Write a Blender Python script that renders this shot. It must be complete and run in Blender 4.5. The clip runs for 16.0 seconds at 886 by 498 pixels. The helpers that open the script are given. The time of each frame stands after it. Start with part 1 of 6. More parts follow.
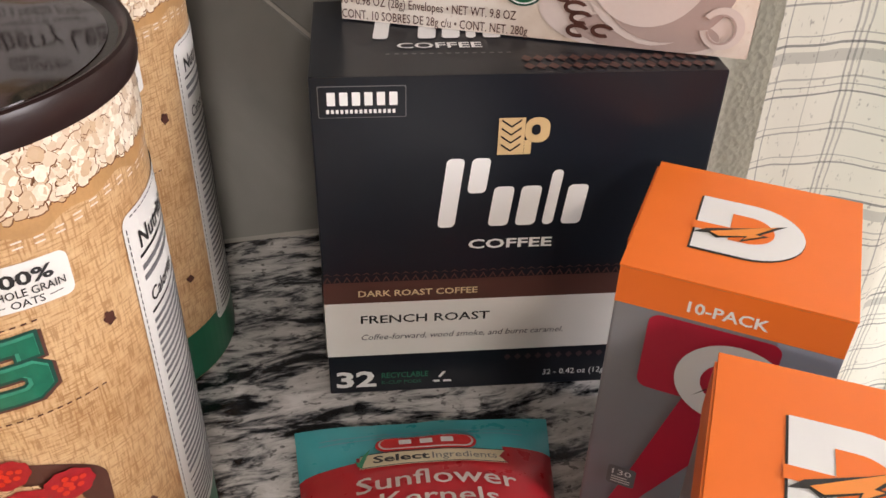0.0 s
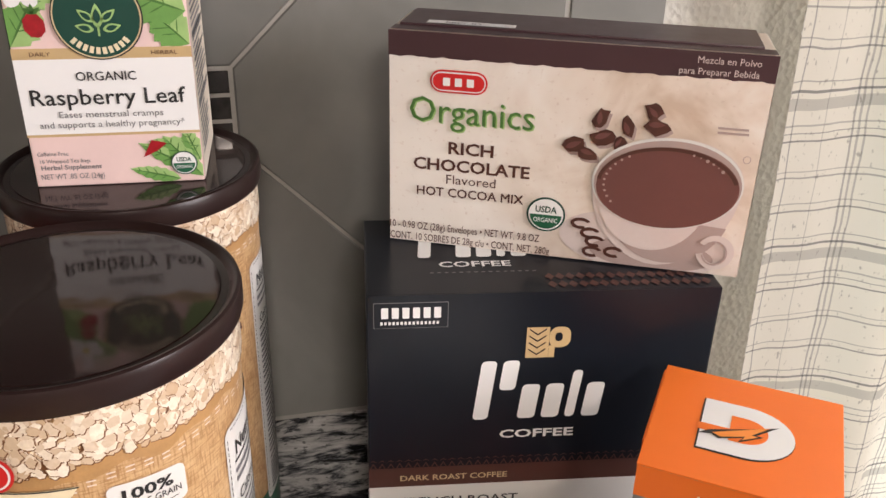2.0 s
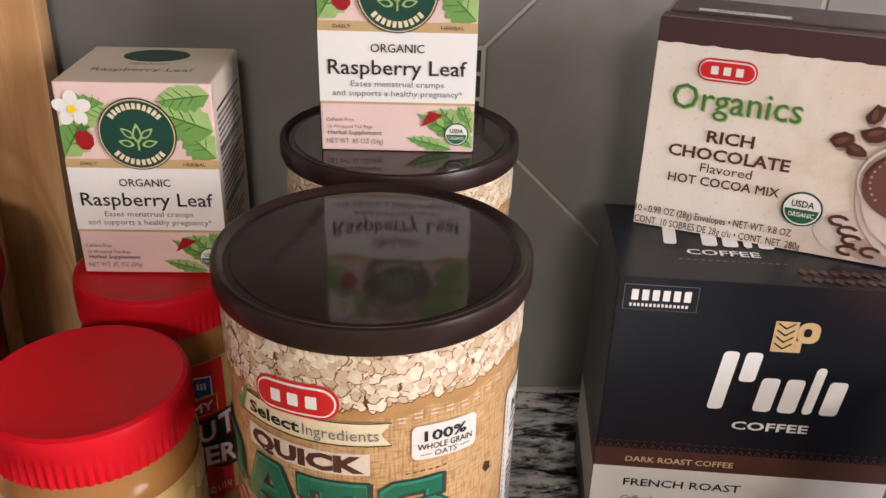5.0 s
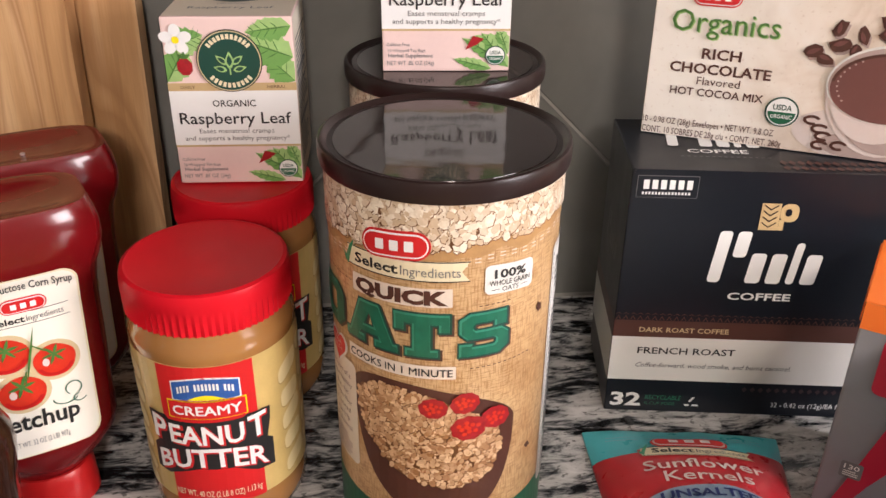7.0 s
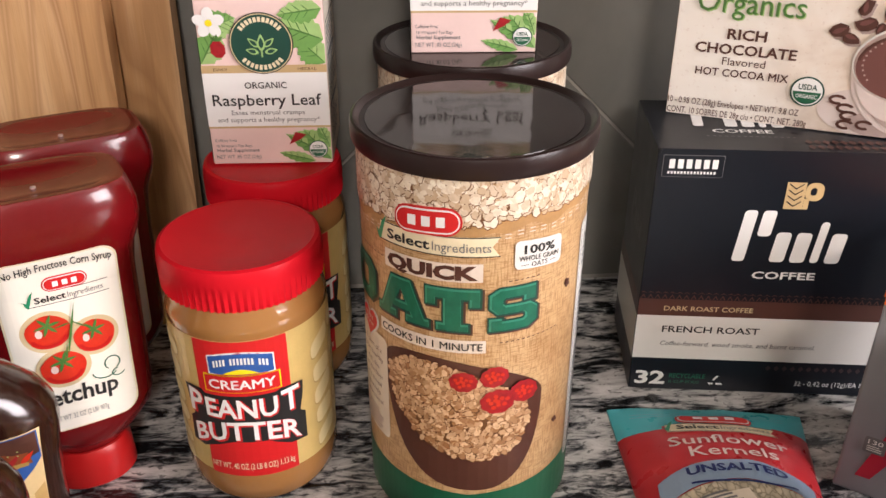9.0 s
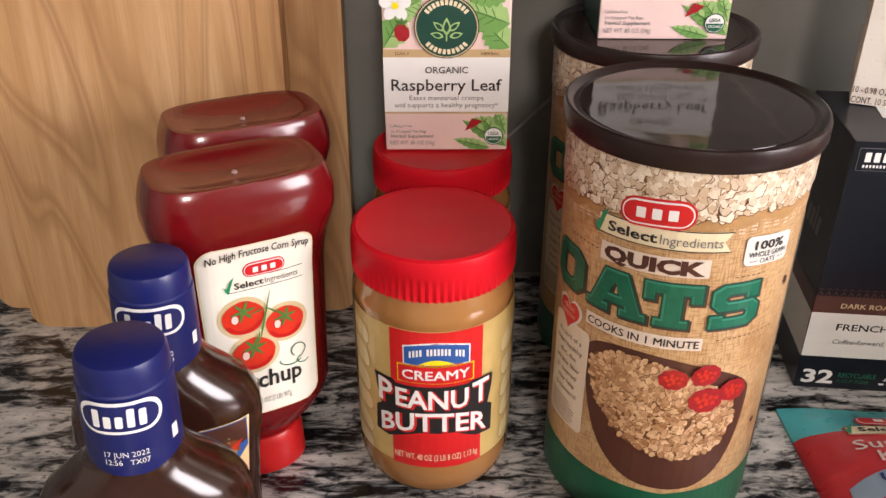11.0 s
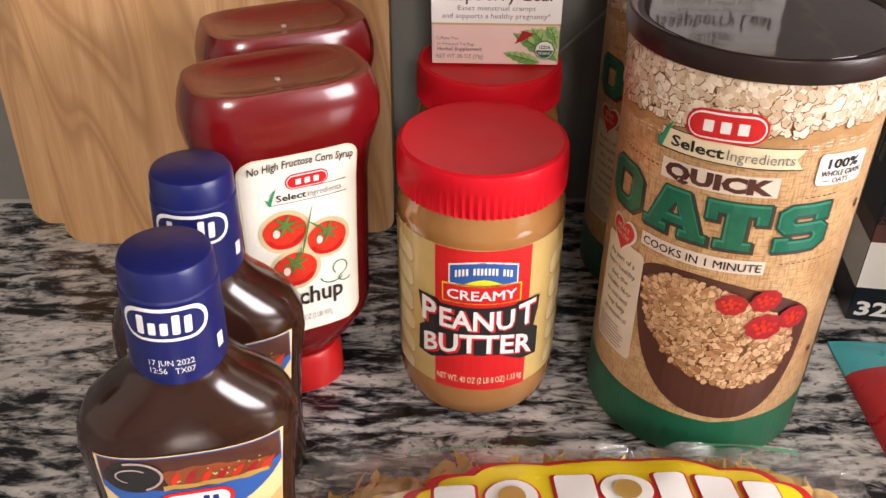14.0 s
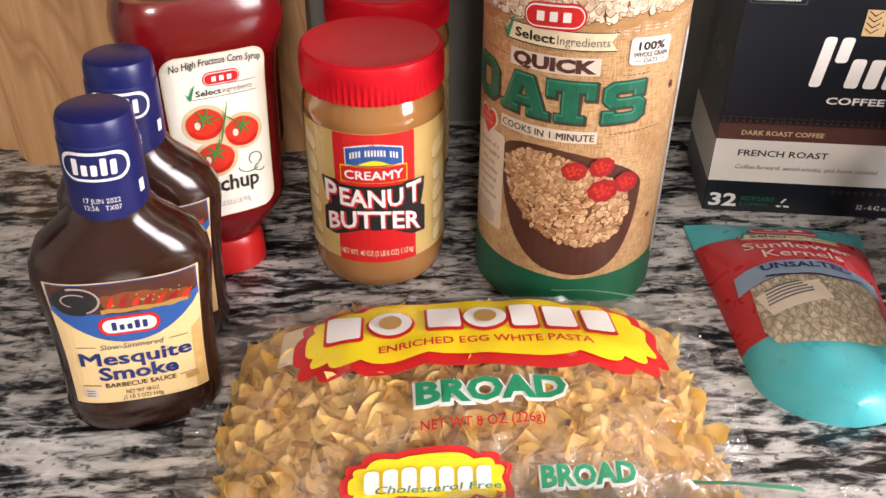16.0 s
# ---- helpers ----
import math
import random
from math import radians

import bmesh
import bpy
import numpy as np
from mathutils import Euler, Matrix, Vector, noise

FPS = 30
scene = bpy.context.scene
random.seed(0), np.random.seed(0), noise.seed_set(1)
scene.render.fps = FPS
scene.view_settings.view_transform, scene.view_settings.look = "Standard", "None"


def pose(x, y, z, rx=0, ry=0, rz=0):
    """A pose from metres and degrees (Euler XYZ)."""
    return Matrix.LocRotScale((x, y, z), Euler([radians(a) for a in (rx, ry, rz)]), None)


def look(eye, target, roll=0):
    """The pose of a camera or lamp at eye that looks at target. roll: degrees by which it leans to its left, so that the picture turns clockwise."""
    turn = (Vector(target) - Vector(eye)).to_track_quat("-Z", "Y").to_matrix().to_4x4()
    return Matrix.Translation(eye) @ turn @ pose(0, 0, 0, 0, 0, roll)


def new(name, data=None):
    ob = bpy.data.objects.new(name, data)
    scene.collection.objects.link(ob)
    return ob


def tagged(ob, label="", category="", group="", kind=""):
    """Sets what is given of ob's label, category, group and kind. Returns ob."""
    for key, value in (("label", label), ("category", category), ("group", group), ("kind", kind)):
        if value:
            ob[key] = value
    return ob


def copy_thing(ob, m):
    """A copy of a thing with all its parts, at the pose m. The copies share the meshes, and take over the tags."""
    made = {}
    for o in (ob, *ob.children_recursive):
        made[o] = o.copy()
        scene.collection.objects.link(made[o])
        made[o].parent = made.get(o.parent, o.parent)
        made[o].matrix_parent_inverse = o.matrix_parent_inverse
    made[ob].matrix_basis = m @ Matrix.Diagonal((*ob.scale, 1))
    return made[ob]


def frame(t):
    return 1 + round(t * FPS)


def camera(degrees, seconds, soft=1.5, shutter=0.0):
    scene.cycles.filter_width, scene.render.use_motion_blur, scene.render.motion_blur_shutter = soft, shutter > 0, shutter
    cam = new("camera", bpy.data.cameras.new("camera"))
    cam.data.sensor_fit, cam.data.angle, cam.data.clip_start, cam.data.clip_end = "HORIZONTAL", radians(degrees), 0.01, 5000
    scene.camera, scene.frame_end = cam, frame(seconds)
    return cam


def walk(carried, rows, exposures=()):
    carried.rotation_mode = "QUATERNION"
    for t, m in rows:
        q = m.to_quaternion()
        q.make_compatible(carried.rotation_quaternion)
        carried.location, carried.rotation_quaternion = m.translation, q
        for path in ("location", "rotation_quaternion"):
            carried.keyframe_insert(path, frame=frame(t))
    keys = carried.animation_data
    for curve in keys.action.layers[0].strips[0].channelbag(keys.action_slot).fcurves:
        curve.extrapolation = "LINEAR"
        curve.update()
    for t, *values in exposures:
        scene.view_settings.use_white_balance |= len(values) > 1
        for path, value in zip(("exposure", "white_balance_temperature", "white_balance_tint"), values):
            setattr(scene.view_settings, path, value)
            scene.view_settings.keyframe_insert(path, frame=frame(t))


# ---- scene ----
cam = camera(54.03, 16.0)
EXPOSURES = [(0.0, -0.10), (1.0, -0.12), (2.5, -0.07), (3.5, -0.13), (4.5, -0.12), (7.0, 0.17), (11.0, 0.20), (12.5, 0.36), (14.0, 0.38), (15.0, 0.37), (16.0, 0.34)]
PATH = [
    (0, (0.1989, -0.4988, 0.3582), (0.6095, 1.0659, -0.8180), 1.65),
    (0.5, (0.1889, -0.5022, 0.3741), (0.6280, 1.1139, -0.7192), 2.03),
    (1, (0.1841, -0.5099, 0.3958), (0.6527, 1.1585, -0.6027), 2.01),
    (1.5, (0.1780, -0.5226, 0.4107), (0.6432, 1.1853, -0.5203), 1.75),
    (2, (0.1702, -0.5323, 0.4180), (0.6115, 1.2002, -0.4784), 1.48),
    (2.5, (0.1603, -0.5426, 0.4243), (0.5583, 1.2085, -0.4561), 1.01),
    (3, (0.1439, -0.5552, 0.4274), (0.5154, 1.2061, -0.4444), 0.99),
    (3.5, (0.1190, -0.5666, 0.4291), (0.4759, 1.1962, -0.4457), 0.75),
    (4, (0.0954, -0.5706, 0.4313), (0.4321, 1.2021, -0.4314), 1.10),
    (4.5, (0.0993, -0.5449, 0.4228), (0.2932, 1.2278, -0.4827), 1.77),
    (4.7, (0.1057, -0.5351, 0.4174), (0.2442, 1.2391, -0.4954), 1.65),
    (6.8, (0.0550, -0.6370, 0.4122), (0.2417, 1.1116, -0.5404), 0.56),
    (7, (0.0540, -0.6435, 0.4125), (0.2387, 1.1055, -0.5397), 0.63),
    (7.5, (0.0571, -0.6507, 0.4085), (0.2251, 1.0950, -0.5529), 0.26),
    (8, (0.0573, -0.6537, 0.4094), (0.2234, 1.0884, -0.5588), 0.50),
    (8.2, (0.0572, -0.6547, 0.4090), (0.2252, 1.0873, -0.5591), 0.48),
    (10.3, (-0.0137, -0.6483, 0.4148), (0.0592, 1.0896, -0.5723), -0.65),
    (10.5, (-0.0265, -0.6436, 0.4145), (0.0402, 1.0937, -0.5742), -0.48),
    (11, (-0.0491, -0.6362, 0.4084), (0.0211, 1.0917, -0.5963), -0.05),
    (11.5, (-0.0628, -0.5946, 0.4074), (-0.0352, 1.1224, -0.6179), 0.36),
    (12, (-0.0647, -0.5504, 0.4089), (-0.1010, 1.1586, -0.6294), 0.13),
    (12.5, (-0.0665, -0.5309, 0.4043), (-0.1321, 1.1583, -0.6645), -0.53),
    (13, (-0.0667, -0.5445, 0.4015), (-0.1116, 1.1312, -0.6894), -0.71),
    (13.5, (-0.0654, -0.5813, 0.3936), (-0.0816, 1.0824, -0.7163), -0.56),
    (14, (-0.0625, -0.6262, 0.3890), (-0.0475, 1.0260, -0.7379), 0.19),
    (14.5, (-0.0421, -0.6606, 0.3874), (-0.0170, 0.9859, -0.7476), 0.28),
    (15, (-0.0333, -0.6928, 0.3892), (-0.0046, 0.9561, -0.7422), 0.16),
    (15.5, (-0.0319, -0.7256, 0.3911), (0.0172, 0.9231, -0.7401), 0.01),
    (16, (-0.0175, -0.7409, 0.3869), (0.0686, 0.8915, -0.7654), 0.26),
]
walk(cam, [(t, look(eye, target, roll)) for t, eye, target, roll in PATH], EXPOSURES)

# ---- world and light ----
world = bpy.data.worlds.new("world")
scene.world = world
world.use_nodes = True
sky = world.node_tree.nodes.new("ShaderNodeTexSky")
sky.sky_type, sky.sun_disc = "NISHITA", False
sky.sun_elevation, sky.sun_rotation = radians(35), radians(40)
world.node_tree.links.new(sky.outputs[0], world.node_tree.nodes["Background"].inputs[0])
world.node_tree.nodes["Background"].inputs[1].default_value = 0.12


def lamp(name, kind, m, energy, colour, size=0.5, size_y=0.5):
    data = bpy.data.lights.new(name, kind)
    data.energy, data.color = energy, colour
    if kind == "AREA":
        data.shape, data.size, data.size_y = "RECTANGLE", size, size_y
    ob = new(name, data)
    ob.matrix_world = m
    return ob


CEILING_Z, FLOOR_Z = 1.52, -0.91
lamp("ceiling_lamp_light", "AREA", look((0.10, -2.70, CEILING_Z - 0.06), (0.10, -0.3, 0.1)), 47.0, (1.0, 0.872, 0.805), 0.42, 0.42)
lamp("window_light", "AREA", look((1.05, 0.16, 0.45), (1.0, -0.6, 0.35)), 15.0, (0.92, 0.95, 1.0), 0.8, 1.2)
# Key light from the right, added inside the room; no window is built there.
lamp("right_key_light", "AREA", look((1.95, -1.45, 0.70), (0.0, -0.25, 0.1)), 59.0, (1.0, 0.925, 0.96), 0.9, 1.1)


# ---- materials ----
class Nodes:
    def __init__(self, name):
        self.mat = bpy.data.materials.new(name)
        self.mat.use_nodes = True
        self.tree = self.mat.node_tree
        self.bsdf = self.tree.nodes["Principled BSDF"]
        self.out = self.tree.nodes["Material Output"]

    def add(self, kind, **inputs):
        n = self.tree.nodes.new("ShaderNode" + kind)
        for key, value in inputs.items():
            key = key.replace("_", " ")
            if hasattr(value, "is_output"):
                self.tree.links.new(value, n.inputs[key])
            else:
                n.inputs[key].default_value = value
        return n

    def link(self, a, b):
        self.tree.links.new(a, b)

    def coords(self, scale=(1, 1, 1), rot=(0, 0, 0), kind="Object"):
        t = self.tree.nodes.new("ShaderNodeTexCoord")
        m = self.add("Mapping", Scale=scale, Rotation=[radians(a) for a in rot])
        self.link(t.outputs[kind], m.inputs["Vector"])
        return m.outputs[0]

    def noise(self, vec, scale, detail=4, rough=0.55, distort=0.0):
        return self.add("TexNoise", Vector=vec, Scale=scale, Detail=detail, Roughness=rough, Distortion=distort).outputs["Fac"]

    def ramp(self, fac, stops, mode="LINEAR"):
        r = self.tree.nodes.new("ShaderNodeValToRGB")
        r.color_ramp.interpolation = mode
        e = r.color_ramp.elements
        while len(e) < len(stops):
            e.new(0.5)
        for k, (at, c) in enumerate(stops):
            e[k].position = at
            e[k].color = (*c, 1) if len(c) == 3 else c
        self.link(fac, r.inputs[0])
        return r.outputs[0]

    def mix(self, fac, a, b, mode="MIX"):
        m = self.tree.nodes.new("ShaderNodeMix")
        m.data_type, m.blend_type = "RGBA", mode
        for sock, v in ((m.inputs[0], fac), (m.inputs[6], a), (m.inputs[7], b)):
            if hasattr(v, "is_output"):
                self.link(v, sock)
            else:
                sock.default_value = v if not isinstance(v, tuple) or len(v) == 4 else (*v, 1)
        return m.outputs[2]

    def math(self, op, a, b=0.0):
        m = self.tree.nodes.new("ShaderNodeMath")
        m.operation = op
        for k, v in enumerate((a, b)):
            if hasattr(v, "is_output"):
                self.link(v, m.inputs[k])
            else:
                m.inputs[k].default_value = v
        return m.outputs[0]

    def bump(self, height, strength, distance=0.001):
        b = self.add("Bump", Height=height, Strength=strength, Distance=distance)
        self.link(b.outputs[0], self.bsdf.inputs["Normal"])

    def set(self, **inputs):
        for key, value in inputs.items():
            key = key.replace("_", " ")
            if hasattr(value, "is_output"):
                self.link(value, self.bsdf.inputs[key])
            else:
                self.bsdf.inputs[key].default_value = (*value, 1) if isinstance(value, tuple) and key.endswith("Color") and len(value) == 3 else value
        return self


def grey(v):
    return (v, v, v)


def mat(name, col, rough=0.5, var=0.10, scale=30.0, bump=0.0, bscale=300.0, **more):
    """A painted, moulded or printed surface: its colour with large and small unevenness."""
    n = Nodes(name)
    v = n.coords()
    a = n.noise(v, scale, 3)
    b = n.noise(v, scale * 14, 2)
    c = n.mix(n.math("MULTIPLY", a, 0.9), tuple(x * (1 - var) for x in col), tuple(min(1, x * (1 + var)) for x in col))
    c = n.mix(n.math("MULTIPLY", b, 0.5), c, tuple(x * (1 - var) for x in col))
    n.set(Base_Color=c, Roughness=n.add("MapRange", Value=n.noise(v, scale * 3, 3), To_Min=max(0.02, rough * 0.85), To_Max=min(1, rough * 1.2)).outputs[0], **more)
    if bump:
        n.bump(n.noise(v, bscale, 3), bump, 0.0006)
    return n.mat


def granite():
    n = Nodes("granite")
    v = n.coords((0.32, 1.0, 1.0), (0, 0, -4))
    big = n.noise(v, 42, 5, 0.62, 1.3)
    fine = n.noise(v, 120, 4, 0.65, 0.8)
    f = n.math("ADD", n.math("MULTIPLY", big, 0.56), n.math("MULTIPLY", fine, 0.46))
    c = n.ramp(f, [(0.39, grey(0.006)), (0.455, (0.018, 0.019, 0.022)), (0.485, (0.10, 0.105, 0.11)), (0.515, (0.26, 0.26, 0.255)), (0.55, (0.48, 0.475, 0.46)), (0.65, (0.70, 0.69, 0.67))])
    specks = n.ramp(n.noise(n.coords((0.7, 1, 1)), 210, 2, 0.5), [(0.60, grey(1)), (0.66, grey(0.12))])
    c = n.mix(0.75, c, specks, "MULTIPLY")
    n.set(Base_Color=c, Roughness=0.16)
    n.bump(n.noise(v, 90, 2), 0.03)
    return n.mat


def wood():
    n = Nodes("rubberwood")
    warp = n.noise(n.coords((2.2, 2.0, 0.8)), 3.0, 2, 0.5, 0.6)
    rings = n.math("SINE", n.math("MULTIPLY", n.noise(n.coords((5.5, 3.0, 1.0)), 1.5, 1.5, 0.45, 0.3), 82.0))
    grain = n.noise(n.coords((60, 40, 2.2)), 9, 4, 0.6)
    streak = n.noise(n.coords((14, 10, 0.7)), 4, 3, 0.6, 0.7)
    c = n.ramp(streak, [(0.25, (0.35, 0.17, 0.065)), (0.45, (0.52, 0.29, 0.125)), (0.70, (0.65, 0.415, 0.225))])
    c = n.mix(n.ramp(rings, [(0.20, grey(0.0)), (0.92, grey(0.72)), (1.0, grey(0.25))]), c, (0.31, 0.14, 0.05))
    c = n.mix(n.ramp(grain, [(0.5, grey(0.0)), (0.68, grey(0.30))]), c, (0.32, 0.155, 0.06))
    knots = n.add("TexVoronoi", Vector=n.coords((8, 9, 4.5)), Scale=1.0, Randomness=1.0)
    c = n.mix(n.ramp(knots.outputs["Distance"], [(0.05, grey(0.75)), (0.13, grey(0.0))]), c, (0.16, 0.07, 0.025))
    plank = n.add("ObjectInfo").outputs["Random"]
    c = n.mix(n.math("MULTIPLY", plank, 0.35), c, (0.60, 0.385, 0.19))
    fibre = n.noise(n.coords((170, 120, 5.0)), 7, 3, 0.6)
    c = n.mix(n.ramp(fibre, [(0.52, grey(0.0)), (0.70, grey(0.32))]), c, (0.33, 0.165, 0.07))
    c = n.mix(n.math("MULTIPLY", warp, 0.25), c, (0.50, 0.30, 0.13))
    n.set(Base_Color=c, Roughness=0.48)
    n.bump(grain, 0.12, 0.0005)
    return n.mat


def wall_tile():
    n = Nodes("ceramic_tile")
    v = n.coords()
    a = n.noise(v, 9, 4, 0.6, 0.4)
    c = n.ramp(a, [(0.3, (0.128, 0.129, 0.119)), (0.55, (0.170, 0.171, 0.158)), (0.75, (0.208, 0.209, 0.194))])
    c = n.mix(n.math("MULTIPLY", n.noise(v, 70, 4), 0.25), c, (0.205, 0.200, 0.178))
    c = n.mix(n.math("MULTIPLY", n.add("ObjectInfo").outputs["Random"], 0.25), c, (0.25, 0.235, 0.21))
    n.set(Base_Color=c, Roughness=0.29)
    n.bump(n.noise(v, 40, 3), 0.08)
    return n.mat


def plaster():
    n = Nodes("textured_plaster")
    v = n.coords()
    c = n.mix(n.noise(v, 12, 3), (0.50, 0.49, 0.45), (0.60, 0.59, 0.54))
    n.set(Base_Color=c, Roughness=0.6)
    lumps = n.add("TexVoronoi", Vector=v, Scale=190.0)
    n.bump(n.math("ADD", n.noise(v, 160, 4), lumps.outputs["Distance"]), 0.7, 0.0022)
    return n.mat


def burlap():
    n = Nodes("burlap_print")
    v = n.coords((1, 1, 1), kind="UV")
    warp = n.noise(n.coords((1.0, 0.10, 1.0), kind="UV"), 1150, 2, 0.5)
    weft = n.noise(n.coords((0.12, 1.0, 1.0), kind="UV"), 1150, 2, 0.5)
    weave = n.math("MULTIPLY", n.ramp(warp, [(0.36, grey(0.0)), (0.62, grey(1.0))]), n.ramp(weft, [(0.34, grey(0.0)), (0.62, grey(1.0))]))
    big = n.noise(v, 28, 5, 0.65, 0.5)
    c = n.ramp(big, [(0.30, (0.37, 0.198, 0.078)), (0.50, (0.485, 0.297, 0.137)), (0.72, (0.57, 0.383, 0.202))])
    c = n.mix(n.math("MULTIPLY", weave, 0.45), c, (0.72, 0.52, 0.30))
    c = n.mix(n.ramp(weave, [(0.03, grey(0.62)), (0.24, grey(0.0))]), c, (0.29, 0.150, 0.060))
    n.set(Base_Color=c, Roughness=0.34)
    return n.mat


def flakes(name, scale, light, dark, stretch=1.5):
    n = Nodes(name)
    v = n.coords((1.0, stretch, 1.0), (0, 0, 20), kind="UV")
    w = n.add("TexNoise", Vector=v, Scale=scale * 0.5, Detail=2.0)
    warped = n.mix(0.012, v, w.outputs["Color"], "ADD")
    vo = n.add("TexVoronoi", Vector=warped, Scale=scale, Randomness=1.0)
    edge = n.add("TexVoronoi", Vector=warped, Scale=scale, Randomness=1.0)
    edge.feature = "DISTANCE_TO_EDGE"
    tone = n.add("SeparateColor", Color=vo.outputs["Color"]).outputs[0]
    c = n.ramp(tone, [(0.0, tuple(x * 0.72 for x in light)), (0.5, tuple(x * 0.92 for x in light)), (1.0, tuple(min(1, x * 1.12) for x in light))])
    c = n.mix(n.ramp(vo.outputs["Distance"], [(0.25, grey(0.0)), (0.75, grey(0.55))]), c, dark)
    c = n.mix(n.ramp(edge.outputs["Distance"], [(0.02, grey(0.85)), (0.10, grey(0.0))]), c, dark)
    c = n.mix(n.math("MULTIPLY", n.noise(v, scale * 4, 3), 0.4), c, tuple(x * 0.7 for x in light))
    n.set(Base_Color=c, Roughness=0.34)
    return n.mat


def film(name, tint, alpha, rough=0.12, bump=0.5, milk=0.0):
    n = Nodes(name)
    clear = n.add("BsdfTransparent", Color=(*tint, 1))
    shine = n.add("BsdfGlossy", Color=(1, 1, 1, 1), Roughness=rough)
    v = n.coords()
    b = n.add("Bump", Height=n.noise(v, 45, 4, 0.6, 1.5), Strength=bump, Distance=0.004)
    n.link(b.outputs[0], shine.inputs["Normal"])
    haze = n.add("BsdfDiffuse", Color=(0.9, 0.9, 0.88, 1))
    top_ = n.add("MixShader", Fac=milk)
    n.link(shine.outputs[0], top_.inputs[1])
    n.link(haze.outputs[0], top_.inputs[2])
    m = n.add("MixShader", Fac=alpha)
    n.link(clear.outputs[0], m.inputs[1])
    n.link(top_.outputs[0], m.inputs[2])
    n.link(m.outputs[0], n.out.inputs["Surface"])
    return n.mat


def curtain_cloth():
    n = Nodes("plaid_linen")
    uv = n.coords(kind="UV")
    s = n.add("SeparateXYZ", Vector=uv)
    wob = n.math("MULTIPLY", n.noise(uv, 9, 3), 0.012)
    dark, lite = (0.24, 0.245, 0.25), (0.86, 0.845, 0.79)

    def lines(coord, period, marks):
        f = n.math("FRACT", n.math("DIVIDE", n.math("ADD", coord, wob), period))
        stops = [(0.0, lite)]
        for at, wide, tone in marks:
            stops += [(at, tuple(l + (d - l) * tone for l, d in zip(lite, dark))), (at + wide, lite)]
        return n.ramp(f, stops, "CONSTANT")
    across = lines(s.outputs[1], 0.120, [(0.04, 0.012, 0.8), (0.09, 0.010, 0.6), (0.14, 0.010, 0.5), (0.24, 0.070, 0.40), (0.34, 0.016, 0.85), (0.40, 0.010, 0.55), (0.58, 0.012, 0.7), (0.63, 0.010, 0.5), (0.80, 0.012, 0.6), (0.84, 0.010, 0.45)])
    along = lines(s.outputs[0], 0.110, [(0.12, 0.012, 0.6), (0.38, 0.010, 0.4), (0.62, 0.016, 0.6), (0.66, 0.012, 0.5), (0.70, 0.012, 0.5)])
    c = n.mix(1.0, across, along, "MULTIPLY")
    slub = n.ramp(n.noise(n.coords((1, 0.5, 1), kind="UV"), 260, 2, 0.6), [(0.63, grey(1.0)), (0.72, grey(0.55))])
    c = n.mix(0.9, c, slub, "MULTIPLY")
    d = n.add("BsdfDiffuse", Color=c)
    t = n.add("BsdfTranslucent", Color=c)
    m = n.add("MixShader", Fac=0.5)
    n.link(d.outputs[0], m.inputs[1])
    n.link(t.outputs[0], m.inputs[2])
    n.link(m.outputs[0], n.out.inputs["Surface"])
    return n.mat


def noodle_mat():
    n = Nodes("dry_egg_noodle")
    v = n.coords()
    c = n.mix(n.add("NewGeometry").outputs["Random Per Island"], (0.78, 0.48, 0.10), (0.94, 0.72, 0.27))
    c = n.mix(n.math("MULTIPLY", n.noise(v, 120, 3), 0.25), c, (0.62, 0.33, 0.06))
    n.set(Base_Color=c, Roughness=0.42)
    t = n.add("BsdfTranslucent", Color=(0.92, 0.68, 0.24, 1))
    m = n.add("MixShader", Fac=0.42)
    n.link(n.bsdf.outputs[0], m.inputs[1])
    n.link(t.outputs[0], m.inputs[2])
    n.link(m.outputs[0], n.out.inputs["Surface"])
    return n.mat


def island_mat(name, a, b):
    """Printed flakes, each of its own tone."""
    n = Nodes(name)
    c = n.mix(n.add("NewGeometry").outputs["Random Per Island"], a, b)
    c = n.mix(n.math("MULTIPLY", n.noise(n.coords(), 420, 3), 0.55), c, tuple(x * 0.6 for x in a))
    n.set(Base_Color=c, Roughness=0.34)
    return n.mat


def cocoa_panel():
    n = Nodes("cocoa_front_print")
    uv = n.coords(kind="UV")
    s = n.add("SeparateXYZ", Vector=uv)
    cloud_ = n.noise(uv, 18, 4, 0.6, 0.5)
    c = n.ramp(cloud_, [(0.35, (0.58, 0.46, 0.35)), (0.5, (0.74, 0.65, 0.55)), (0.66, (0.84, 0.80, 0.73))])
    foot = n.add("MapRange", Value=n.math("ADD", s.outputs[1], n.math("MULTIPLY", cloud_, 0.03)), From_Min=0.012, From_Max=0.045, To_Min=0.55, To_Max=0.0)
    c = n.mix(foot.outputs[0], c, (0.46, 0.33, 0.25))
    pale = n.add("MapRange", Value=s.outputs[0], From_Min=-0.06, From_Max=0.02, To_Min=0.80, To_Max=0.0)
    c = n.mix(pale.outputs[0], c, (0.84, 0.81, 0.75))
    c = n.mix(n.ramp(n.noise(uv, 330, 2), [(0.62, grey(0.0)), (0.74, grey(0.3))]), c, (0.46, 0.32, 0.23))
    n.set(Base_Color=c, Roughness=0.42)
    return n.mat


